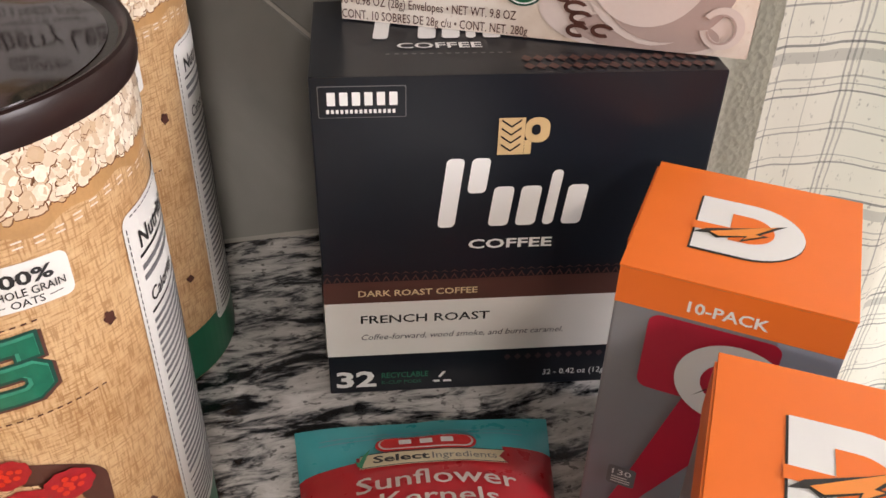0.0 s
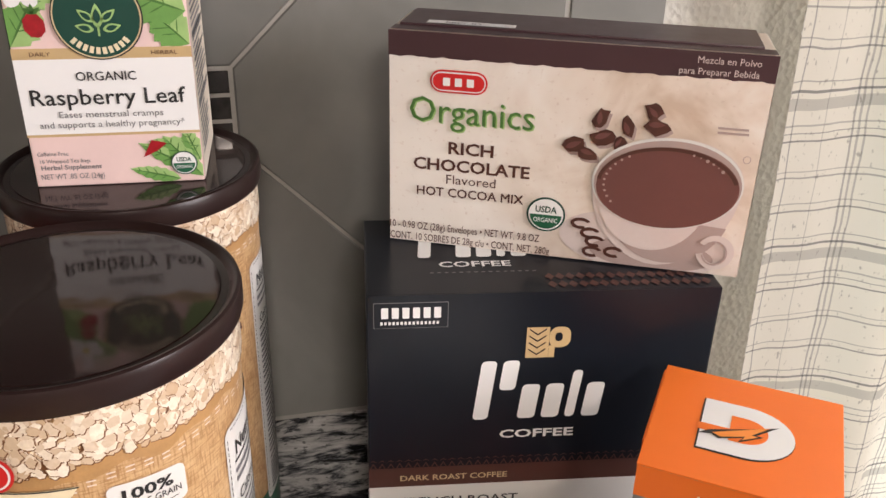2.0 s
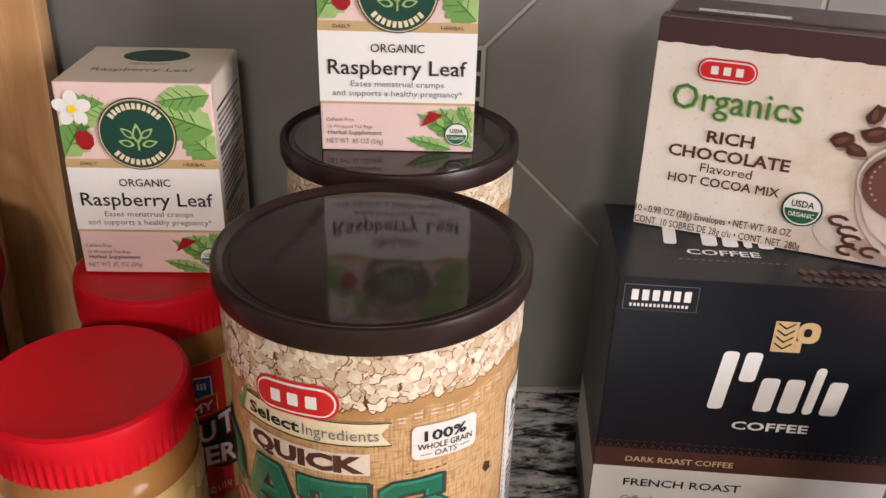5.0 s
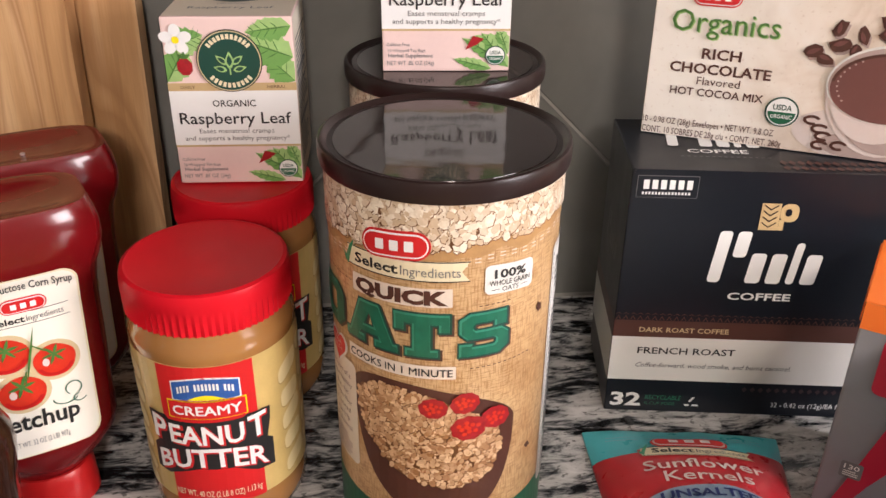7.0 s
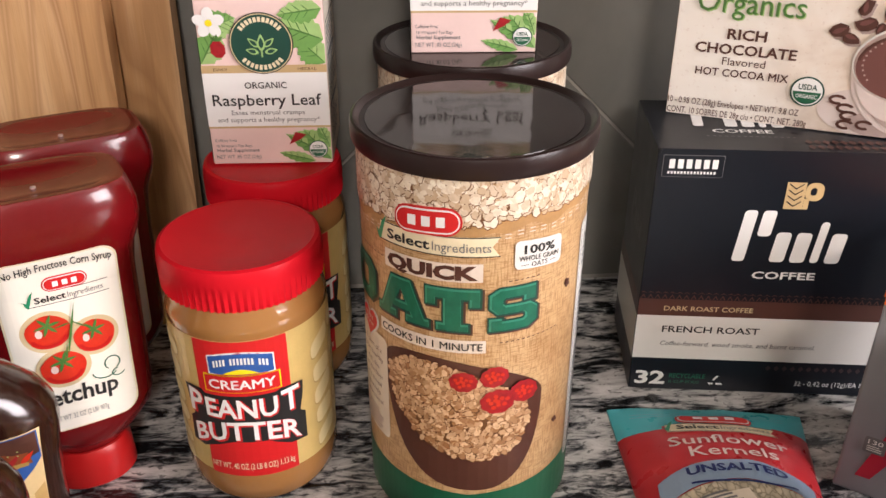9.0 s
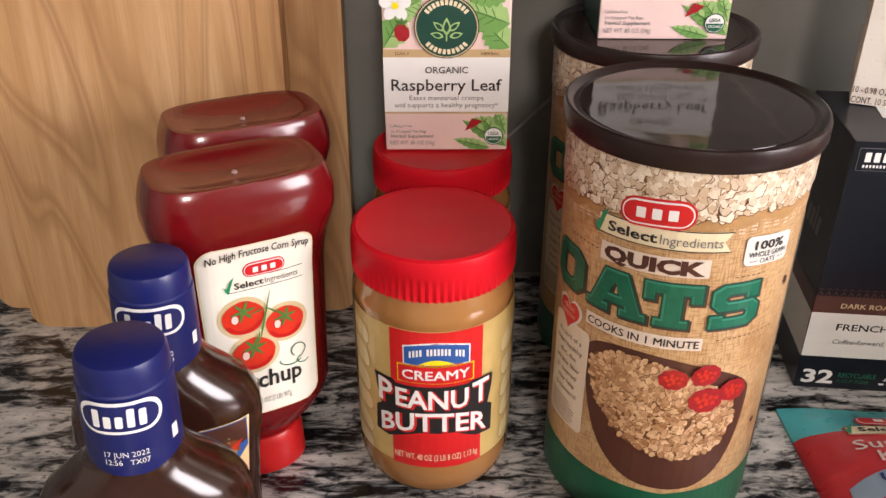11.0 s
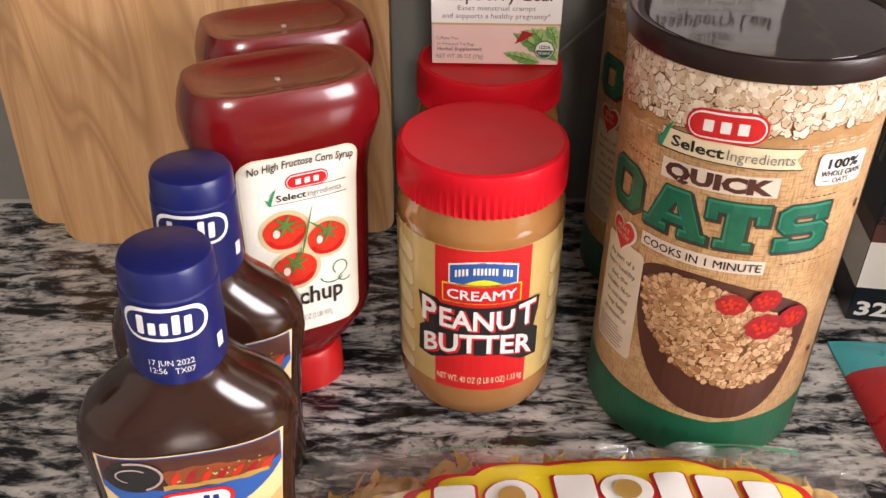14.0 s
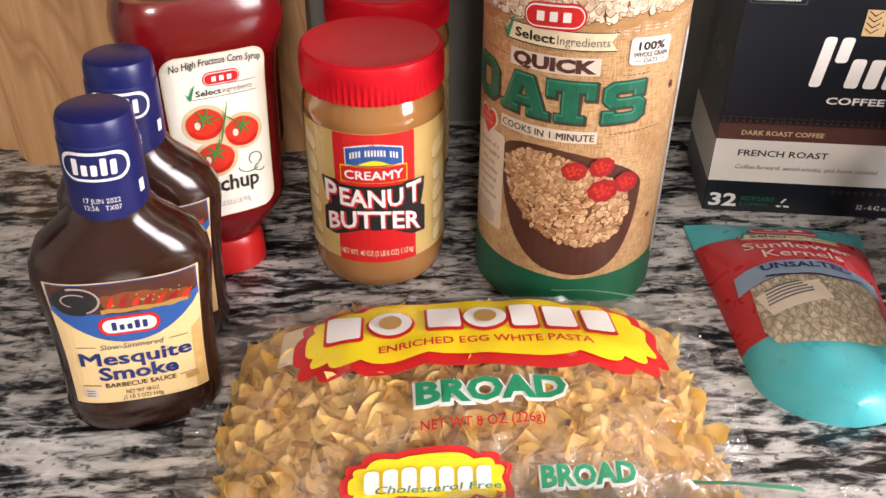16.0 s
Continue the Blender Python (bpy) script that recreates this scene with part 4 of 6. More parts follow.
words([("32 - 0.42 oz (12g)/EA NET WT", 0.0580, 0.0085, 0.0660, 0.0062, 0, 0, 0)], M["white"], coffee, P(2))
Q = lambda k: top(CH, k)
words([("COFFEE", -0.0345, -0.0170, 0.0400, 0.0085, 0.018, 0, 0)], M["white"], coffee, Q(1))
for polys in script_marks(-0.0670, -0.0060, 0.86):
    shapes("lid_word_mark", polys, M["white"], coffee, Q(1))
tri = []
for k in range(16):
    for j in range(2):
        c, v = 0.004 + 0.0056 * k, -0.0425 + 0.0085 * j
        tri += [[(c, v), (c + 0.0026, v + 0.0038), (c, v + 0.0076), (c - 0.0026, v + 0.0038)]]
shapes("lid_pattern", tri, M["brownband"], coffee, Q(1), label="dark red woven pattern")
shapes("perforation", [rect(-0.060 + 0.004 * k, -0.058 + 0.004 * k, -0.0238, -0.0228) for k in range(15)], M["greyink"], coffee, Q(1))
left = lambda u, v: (-CW / 2 - 0.0005, -u, v)
for polys in script_marks(-0.0220, 0.118, 0.62):
    shapes("side_word_mark", polys, M["greyink"], coffee, left)
shapes("side_band", [rect(-CD / 2, CD / 2, 0.0690, 0.0835)], M["brownband"], coffee, left)
shapes("side_white_band", [rect(-CD / 2, CD / 2, 0.0300, 0.0690)], M["offwhite"], coffee, left)
part("lid_flap", cube(-CW / 2 + 0.002, CW / 2 - 0.001, -CD / 2 - 0.0004, -CD / 2 + 0.0002, CH - 0.0032, CH + 0.0004), M["black"], coffee)

# ---- hot cocoa box print ----
P = lambda k: flat(-KD / 2, k)
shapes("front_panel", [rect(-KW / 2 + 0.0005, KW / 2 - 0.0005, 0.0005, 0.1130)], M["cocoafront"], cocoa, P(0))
ragged = [(-KW / 2, 0.1262)] + [(-KW / 2 + KW * k / 60, 0.1124 + 0.0003 * math.sin(k * 2.3) + 0.0003 * math.sin(k * 5.1)) for k in range(61)] + [(KW / 2, 0.1262)]
shapes("maroon_band", [ragged], M["maroon"], cocoa, P(1), label="maroon printed band")
badge(-0.0590, 0.1000, 0.0153, 0.0064, cocoa, P)
for m_, k, g, d in (("leaf", 2, 0.000, 0.0007), ("leaf2", 3, 0.000, 0.0)):
    words([("Organics", -0.0518 + d, 0.0762 - d, 0.0668, 0.0210, g, 0, 0)], M[m_], cocoa, P(k))
words([("RICH", -0.0512, 0.0582, 0.0248, 0.0100, 0.024, 0, 0), ("CHOCOLATE", -0.0508, 0.0476, 0.0642, 0.0100, 0.024, 0, 0)], M["choc"], cocoa, P(2))
words([("Flavored", -0.0506, 0.0398, 0.0275, 0.0080, 0.0, 0, 0), ("HOT COCOA MIX", -0.0510, 0.0316, 0.0595, 0.0078, 0.020, 0, 0)], M["choc"], cocoa, P(2))
words([("10 - 0.98 OZ (28g) Envelopes \u2022 NET WT. 9.8 OZ", -0.0535, 0.0090, 0.0855, 0.0066, 0.006, 0, 0), ("CONT. 10 SOBRES DE 28g c/u \u2022 CONT. NET. 280g", -0.0505, 0.0016, 0.0915, 0.0066, 0.006, 0, 0)], M["choc"], cocoa, P(2))
seal(-0.0082, 0.0272, 0.0106, cocoa, P)
words([("Mezcla en Polvo", 0.0742, 0.1202, 0.0300, 0.0050, 0, 0, 0), ("para Preparar Bebida", 0.0700, 0.1143, 0.0380, 0.0050, 0, 0, 0)], M["cup"], cocoa, P(3))


def on_card(poly):
    return [(min(KW / 2 - 0.0006, u), max(0.0007, v)) for u, v in poly]


shapes("saucer", [on_card(disc(0.0440, 0.0150, 0.0445, 0.0190, turn=-4))], M["cup"], cocoa, P(1))
shapes("saucer_shadow", [on_card(disc(0.0500, 0.0090, 0.0330, 0.0100))], M["cupshade"], cocoa, P(2))
bowl_side = [(0.0530 + 0.0384 * math.cos(radians(a)) * (1.0 if a <= 180 else 1 - 0.10 * math.sin(radians(a)) ** 4), 0.0530 + (0.0500 if a > 180 else 0.0262) * math.sin(radians(a)) + 0.05 * 0.0384 * math.cos(radians(a))) for a in range(0, 360, 10)]
shapes("cup", [bowl_side], M["cup"], cocoa, P(3), label="printed pale cup")
shapes("cup_shade", [[(0.0560 + 0.0320 * math.cos(radians(a)), 0.0400 + 0.0350 * math.sin(radians(a))) for a in range(190, 352, 9)]], M["cupshade"], cocoa, P(4))
shapes("cup_gloss", [[(0.0470 + 0.0285 * math.cos(radians(a)), 0.0450 + 0.0330 * math.sin(radians(a))) for a in range(192, 340, 9)]], M["cup"], cocoa, P(5))
shapes("cup_handle", ring(0.0830, 0.0150, 0.0098, 0.0105, 0.0036, 24, -170, 150), M["cup"], cocoa, P(6))
shapes("cup_handle_shade", ring(0.0826, 0.0146, 0.0068, 0.0076, 0.0010, 24, -170, 150), M["cupshade"], cocoa, P(7))
shapes("cup_lip", [disc(0.0530, 0.0528, 0.0386, 0.0266, 48, 3)], M["offwhite"], cocoa, P(6))
shapes("cup_inside", [disc(0.0531, 0.0522, 0.0376, 0.0256, 48, 3)], M["cupshade"], cocoa, P(6.5))
shapes("cocoa_surface", [disc(0.0533, 0.0506, 0.0364, 0.0236, 48, 3)], M["cocoa"], cocoa, P(7), label="printed brown cocoa")
shapes("cocoa_rim_shade", ring(0.0533, 0.0506, 0.0364, 0.0236, 0.0020, 40, 15, 175), M["choc"], cocoa, P(8))
shapes("froth", [disc(0.0533 + 0.0325 * math.cos(radians(a)), 0.0510 + 0.0212 * math.sin(radians(a)), 0.0004 + 0.0003 * (a % 3), n=8) for a in list(range(35, 75, 7)) + list(range(130, 215, 9))], M["cupshade"], cocoa, P(9))
rnd = random.Random(21)
for k, (u, v, a, t) in enumerate(((0.0035, 0.0700, 0.0075, 15), (0.0100, 0.0665, 0.0060, -30), (0.0160, 0.0870, 0.0062, 75), (0.0180, 0.0765, 0.0075, 10), (0.0265, 0.0740, 0.0048, 50), (0.0300, 0.0830, 0.0062, 100), (0.0420, 0.0930, 0.0060, 120), (0.0440, 0.0850, 0.0072, -10))):
    tr = radians(t)
    poly = []
    for i in range(9):
        q = 2 * math.pi * i / 9
        x, y = a * math.cos(q) * rnd.uniform(0.65, 1.15), a * 0.72 * math.sin(q) * rnd.uniform(0.6, 1.15)
        poly.append((u + x * math.cos(tr) - y * math.sin(tr), v + x * math.sin(tr) + y * math.cos(tr)))
    shapes("shard_shadow", [[(x + 0.0012, y - 0.0020) for x, y in poly]], M["cupshade"], cocoa, P(1))
    shapes("chocolate_shard", [poly], M["choc"], cocoa, P(4 + k % 2))
    shapes("shard_light", [leaf(u - a * 0.6 * math.cos(tr), v - a * 0.6 * math.sin(tr), a * 1.2, a * 0.45, t + 12)], M["cocoa"], cocoa, P(6 + k % 2))
for u, v in ((0.0110, 0.0240), (0.0165, 0.0185), (0.0195, 0.0135), (0.0185, 0.0070), (0.0300, 0.0080)):
    shapes("chocolate_curl", ring(u, v, 0.0055, 0.0036, 0.0020, 16, 20, 300), M["choc"], cocoa, P(4))
shapes("small_print", bars(0.074, 0.092, 0.0830, 0.0880, 2, 4, 0.8) + ring(0.0905, 0.0705, 0.0020, 0.0022, 0.0004, 16), M["cupshade"], cocoa, P(3))
Q = lambda k: top(KH, k)
part("lid_flap", cube(-KW / 2 + 0.003, KW / 2 - 0.006, -KD / 2 + 0.010, KD / 2 - 0.001, KH, KH + 0.0016, 0.0005), M["maroon"], cocoa, "folded maroon lid flap")
shapes("lid_panel", [rect(-KW / 2 + 0.0006, KW / 2 - 0.0006, -KD / 2 + 0.0006, -KD / 2 + 0.0100)], M["maroon"], cocoa, Q(1))
shapes("date_sticker", [rect(-0.0800, -0.0330, -0.0110, -0.0045)], M["white"], cocoa, top(KH + 0.0016, 0), label="white date sticker")
words([("BEST BY", -0.0600, -0.0098, 0.0200, 0.0040, 0, 0, 0)], M["ink"], cocoa, top(KH + 0.0016, 1))
shapes("side_panel", [rect(-KD / 2 + 0.0006, KD / 2 - 0.0006, 0.0006, KH - 0.0006)], M["offwhite"], cocoa, side(KW / 2, 0))

# ---- drink powder box print ----
P = lambda k: flat(-GD / 2, k)
shapes("orange_band", [rect(-GW / 2, GW / 2, 0.1495, GH)], M["orange"], drink, P(0))
words([("10-PACK", 0.0, 0.1535, 0.0310, 0.0078, 0.02, 0, 0)], M["white"], drink, P(1))
shapes("pale_panel", [[(0.0200, 0.1494), (0.0440, 0.1494), (0.0440, 0.1370), (0.0220, 0.1370)]], M["paleblue"], drink, P(0))
shapes("crimson_shape", [rect(-0.0290, 0.0230, 0.1060, 0.1480, 0.005), [(-0.0080, 0.1100), (0.0240, 0.1100), (0.0100, 0.0820), (-0.0150, 0.0350), (-0.0240, 0.0150), (-0.0330, 0.0150), (-0.0220, 0.0550)], rect(0.004, 0.012, 0.062, 0.070)], M["crimson"], drink, P(1))
shapes("ring_mark", ring(0.0080, 0.1200, 0.0225, 0.0220, 0.0105, 40, 20, 330), M["white"], drink, P(2))
shapes("bolt_mark", [[(-0.0060, 0.1090), (0.0100, 0.1250), (0.0070, 0.1230), (0.0150, 0.1360), (0.0050, 0.1230), (0.0075, 0.1245)]], M["ink"], drink, P(3))
shapes("calorie_badge", [rect(-0.0330, -0.0200, 0.0370, 0.0500, 0.0015)], M["greyink"], drink, P(2))
words([("130", -0.0265, 0.0445, 0.0090, 0.0052, 0.01, 0, 0)], M["white"], drink, P(3))
shapes("badge_print", bars(-0.0310, -0.0220, 0.0385, 0.0435, 3, 2, 0.8), M["offwhite"], drink, P(3))
lid = part("lid_flap", cube(-GW / 2 - 0.0004, GW / 2 + 0.0004, -GD / 2 - 0.0003, GD / 2 + 0.0006, GH, GH + 0.0010, 0.0003), M["orange"], drink, "orange lid flap")
torn = [(-GW / 2 + GW * k / 24, GD / 2 + 0.0012 + 0.0012 * math.sin(k * 1.7) * math.sin(k * 0.6)) for k in range(25)]
Q = lambda k: top(GH + 0.0010, k)
shapes("torn_edge", [[(-GW / 2, GD / 2 - 0.002)] + torn + [(GW / 2, GD / 2 - 0.002)]], M["orange2"], drink, top(GH - 0.0006, 0))
part("tuck_flap", cube(-GW / 2 - 0.0012, -GW / 2 - 0.0003, -GD / 2 + 0.018, GD / 2 - 0.004, GH - 0.024, GH + 0.0004), M["orange"], drink, "orange side tuck flap")


def dome(a, b, cut):
    return [(-a * cut, -b), (0.0, -b)] + [(a * math.sin(radians(q)), -b * math.cos(radians(q))) for q in range(10, 171, 10)] + [(0.0, b), (-a * cut, b)]


shapes("emblem_outline", [[(u - 0.0006, v - 0.0006) for u, v in dome(0.0235, 0.0205, 0.90)]], M["ink"], drink, Q(0))
shapes("emblem", [dome(0.0228, 0.0200, 0.92)], M["white"], drink, Q(1))
shapes("emblem_hollow", [[(u - 0.001, v) for u, v in dome(0.0115, 0.0100, 0.55)], rect(-0.0225, -0.0060, -0.0065, -0.0010)], M["orange"], drink, Q(2))
shapes("bolt_outline", [[(-0.0215, -0.0100), (-0.0165, -0.0055), (0.0020, 0.0020), (0.0150, 0.0085), (0.0050, -0.0020), (0.0085, -0.0020), (-0.0030, -0.0105), (-0.0010, -0.0060), (-0.0120, -0.0110), (-0.0150, -0.0085)]], M["ink"], drink, Q(3))
shapes("bolt", [[(-0.0150, -0.0075), (0.0010, 0.0010), (0.0110, 0.0062), (0.0030, -0.0028), (0.0060, -0.0030), (-0.0015, -0.0085), (0.0000, -0.0050), (-0.0110, -0.0095)]], M["orange2"], drink, Q(4))

# ---- oat canister print ----
P = lambda k: round_(OAT_R, k)
ST = 0.006
C2 = math.pi * OAT_R
def edge_height(u):
    return 0.2108 + 0.0058 * math.sin(math.pi * (u - 0.02) / C2) + 0.0012 * math.sin(9 * math.pi * u / C2)


wavy = [(-C2 + 2 * C2 * k / 120, edge_height(-C2 + 2 * C2 * k / 120)) for k in range(121)]
strip = [[wavy[k], wavy[k + 1], (wavy[k + 1][0], 0.2300), (wavy[k][0], 0.2300)] for k in range(120)]
shapes("oat_band", strip, M["flakeedge"], oats, P(0), label="printed band of rolled oats")


def scatter(name, n, spot, size, material, parent, seed, low, label):
    """Many small printed flakes on the canister, one over another."""
    rnd = random.Random(seed)
    bm = bmesh.new()
    for k in range(n):
        u, v = spot(rnd)
        a = rnd.uniform(*size)
        b = a * rnd.uniform(0.55, 0.85)
        t, ph = rnd.uniform(0, 180), rnd.uniform(0, 6)
        h = low + 2.2 * k / n
        for grow, dh, index in ((1.11, 0.0, 1), (1.0, 0.35, 0)):
            place = round_(OAT_R, h + dh)
            pts = disc(u + (0.0002 if index else 0), v - (0.0003 if index else 0), a * grow, b * grow, 9, t)
            vs = [bm.verts.new(place(x + 0.12 * a * math.sin(3 * i + ph), y + 0.10 * a * math.cos(2 * i + ph))) for i, (x, y) in enumerate(pts)]
            f = bm.faces.new(vs)
            f.material_index = index
    ob = part(name, bm, [material, M["flakeedge"]], parent, label)
    ob["kind"] = "stuff"
    return ob


def band_spot(rnd):
    u = rnd.uniform(-C2, C2)
    return u, rnd.uniform(edge_height(u) + 0.0005, 0.2372)


scatter("oat_flake_print", 3800, band_spot, (0.0016, 0.0031), M["flake"], oats, 4, 1.0, "printed pale rolled oats")
hem = [[(a[0], a[1] - 0.0065 + 0.0015 * math.sin(i * 0.9)), (b[0], b[1] - 0.0065 + 0.0015 * math.sin((i + 1) * 0.9)), (b[0], b[1]), a] for i, (a, b) in enumerate(zip(wavy, wavy[1:]))]
shapes("sack_hem", hem, mat("sack_hem_print", (0.50, 0.285, 0.115), 0.34, 0.45, 70), oats, P(0), label="folded sack hem print")
for du, dv in ((0.0, -0.0085), (0.0, -0.0105)):
    shapes("hem_stitch", [rect(a[0], a[0] + 0.0032, a[1] + dv, a[1] + dv + 0.0006) for a in wavy[::2]], M["tan"], oats, P(0))
green_top = [(-C2 + 2 * C2 * k / 80, 0.030 + 0.012 * (abs(-C2 + 2 * C2 * k / 80 - 0.03) / C2) ** 0.8) for k in range(81)]
shapes("green_base", [[(a[0], 0.0025), (b[0], 0.0025), b, a] for a, b in zip(green_top, green_top[1:])], M["green"], oats, P(0), label="dark green printed base")
badge(0.0073, 0.2124, 0.0183, 0.0080, oats, lambda k: P(k + 4), ST, 4)
ribbon(-0.0230, 0.0446, 0.1930, 0.2045, 0.01, oats, lambda k: P(k + 3), ST)
shapes("title_patch", [[(u, v + 0.02 * u) for u, v in rect(-0.0207, 0.0362, 0.1777, 0.1885)]], M["tan"], oats, P(1), ST)
words([("QUICK", 0.0078, 0.1796, 0.0525, 0.0108, 0.055, 0, 0.02)], M["choc"], oats, P(2), ST)


# slab letters as outlines one unit wide and high; O and A in two mirrored halves
HALF_O = [(0.5, 0), (0.78, 0), (1, 0.2), (1, 0.8), (0.78, 1), (0.5, 1), (0.5, 0.77), (0.63, 0.77), (0.70, 0.70), (0.70, 0.30), (0.63, 0.23), (0.5, 0.23)]
HALF_A = [(0.5, 0.25), (0.68, 0.25), (0.70, 0.19), (0.60, 0.19), (0.60, 0), (1.06, 0), (1.06, 0.19), (0.97, 0.19), (0.71, 1), (0.5, 1), (0.5, 0.76), (0.60, 0.45), (0.5, 0.45)]
SLAB_T = [(0.20, 0), (0.80, 0), (0.80, 0.19), (0.67, 0.19), (0.67, 0.75), (0.80, 0.75), (0.80, 0.58), (1, 0.58), (1, 1), (0, 1), (0, 0.58), (0.2, 0.58), (0.2, 0.75), (0.33, 0.75), (0.33, 0.19), (0.20, 0.19)]
SLAB_S = [(0, 0), (0.80, 0), (1, 0.15), (1, 0.47), (0.84, 0.61), (0.32, 0.61), (0.28, 0.65), (0.28, 0.72), (0.32, 0.76), (0.68, 0.76), (0.68, 0.64), (0.95, 0.64), (0.95, 1), (0.20, 1), (0, 0.86), (0, 0.54), (0.16, 0.39), (0.68, 0.39), (0.72, 0.35), (0.72, 0.28), (0.68, 0.24), (0.27, 0.24), (0.27, 0.31), (0, 0.31)]


def swollen(poly, grow, cut=None):
    """The outline moved outwards by grow; corners on the cut line stay on it."""
    out = []
    n = len(poly)
    for i in range(n):
        a, b, c = Vector(poly[i - 1]), Vector(poly[i]), Vector(poly[(i + 1) % n])
        d, e = (b - a).normalized(), (c - b).normalized()
        p, q = Vector((d.y, -d.x)), Vector((e.y, -e.x))
        m = (p + q).normalized()
        m = b + m * grow / max(0.5, m.dot(p))
        if cut is not None and abs(b.x - cut) < 1e-6:
            m = Vector((cut, b.y + grow * (p if abs(p.y) > abs(q.y) else q).y))
        out.append((m.x, m.y))
    return out


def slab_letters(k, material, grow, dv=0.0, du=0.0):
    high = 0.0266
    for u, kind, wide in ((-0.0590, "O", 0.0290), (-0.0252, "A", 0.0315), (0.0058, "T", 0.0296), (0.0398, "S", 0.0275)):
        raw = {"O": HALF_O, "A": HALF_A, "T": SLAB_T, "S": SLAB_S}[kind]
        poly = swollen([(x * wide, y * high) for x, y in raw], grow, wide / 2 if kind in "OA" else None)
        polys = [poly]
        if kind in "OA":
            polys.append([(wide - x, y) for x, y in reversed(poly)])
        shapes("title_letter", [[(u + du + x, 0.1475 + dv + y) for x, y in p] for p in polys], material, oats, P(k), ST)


# Printed letters: drop shadow and highlight rim drawn in colour for an embossed look.
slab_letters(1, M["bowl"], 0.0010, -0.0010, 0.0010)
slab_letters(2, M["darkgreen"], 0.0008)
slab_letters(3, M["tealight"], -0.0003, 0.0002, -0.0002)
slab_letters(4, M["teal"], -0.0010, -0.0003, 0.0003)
shapes("cook_patch", [rect(-0.0256, 0.0385, 0.1343, 0.1424)], M["tan"], oats, P(4), ST)
words([("COOKS IN 1 MINUTE", 0.0065, 0.1360, 0.0605, 0.0066, 0.016, 0, 0)], M["ink"], oats, P(5), ST)
for u0, v0, n_ in ((-0.050, 0.1815, 9), (0.046, 0.1395, 12), (0.050, 0.1775, 6)):
    shapes("stitch_line", [rect(u0 + 0.0032 * k, u0 + 0.0018 + 0.0032 * k, v0, v0 + 0.0006) for k in range(n_)], M["choc"], oats, P(1), ST)
tag = [(u, v - 0.08 * (u - 0.067)) for u, v in rect(0.0525, 0.0818, 0.1830, 0.1998, 0.003)]
shapes("whole_grain_tag", [tag], M["offwhite"], oats, P(2), ST, "white whole grain tag")
words([("100%", 0.0670, 0.1922, 0.0190, 0.0068, 0.03, 0, -0.08), ("WHOLE GRAIN", 0.0670, 0.1880, 0.0245, 0.0042, 0.005, 0, -0.08), ("OATS", 0.0670, 0.1842, 0.0100, 0.0040, 0.005, 0, -0.08)], M["ink"], oats, P(3), ST)
shapes("tag_rule", [rect(0.0560, 0.0605, 0.1860, 0.1863), rect(0.0735, 0.0780, 0.1850, 0.1853)], M["ink"], oats, P(3), ST)
heart = []
for k in range(32):
    q = 2 * math.pi * k / 32
    heart.append((16 * math.sin(q) ** 3, 13 * math.cos(q) - 5 * math.cos(2 * q) - 2 * math.cos(3 * q) - math.cos(4 * q)))
shapes("heart_rim", [[(-0.0405 + x * 0.00072, 0.1318 + y * 0.00078) for x, y in heart]], M["offwhite"], oats, P(2), ST)
shapes("heart", [[(-0.0405 + x * 0.00060, 0.1318 + y * 0.00066) for x, y in heart]], M["redprint"], oats, P(3), ST, "red printed heart")
words([("HEART", -0.0405, 0.1335, 0.0110, 0.0042, 0, 0, -0.1), ("HEALTHY", -0.0405, 0.1293, 0.0125, 0.0040, 0, 0, -0.1)], M["tan"], oats, P(4), ST)
shapes("claim_panel", [rect(-0.0560, -0.0220, 0.0540, 0.1270, 0.004)], M["labelpaper"], oats, P(2), ST)
words([(t, -0.0385, 0.1150 - 0.0064 * k, None, 0.0048, 0, 0, 0) for k, t in enumerate(("As part of a", "heart healthy", "diet, the", "soluble fiber", "in oatmeal", "may help", "cholesterol"))], M["cocoa"], oats, P(3), ST)
shapes("claim_small_print", bars(-0.0530, -0.0250, 0.0560, 0.0720, 7, 3, 0.7), M["cupshade"], oats, P(3), ST)
bowl_poly = [(0.0255 + 0.0490 * math.cos(radians(a))  * (1.0 if a <= 180 else abs(math.cos(radians(a))) ** -0.22 if abs(math.cos(radians(a))) > 0.01 else 1.0), 0.1085 + (0.0740 if a > 180 else 0.0185) * math.copysign(abs(math.sin(radians(a))) ** (0.92 if a > 180 else 1.0), math.sin(radians(a))) - 0.19 * 0.049 * math.cos(radians(a))) for a in range(0, 360, 6)]
bowl_ob = shapes("bowl", [bowl_poly], M["bowl"], oats, P(1), ST, "printed dark wooden bowl")
meal_poly = [(0.0228 + 0.0430 * math.cos(radians(a)) * (1 + 0.02 * math.sin(a * 0.7)), 0.0980 + (0.0385 if a > 180 else 0.0235) * math.sin(radians(a)) * (1 + 0.03 * math.sin(a * 0.9)) - 0.28 * 0.043 * math.cos(radians(a))) for a in range(0, 360, 6)]
shapes("oatmeal_ground", [meal_poly], M["flakeedge"], bowl_ob, P(2), ST)


def meal_spot(rnd):
    a, q = rnd.uniform(0, 2 * math.pi), rnd.random() ** 0.5
    c, s_ = math.cos(a) * q, math.sin(a) * q
    return 0.0228 + 0.0425 * c, 0.0980 + (0.0375 if s_ < 0 else 0.0235) * s_ - 0.28 * 0.0425 * c


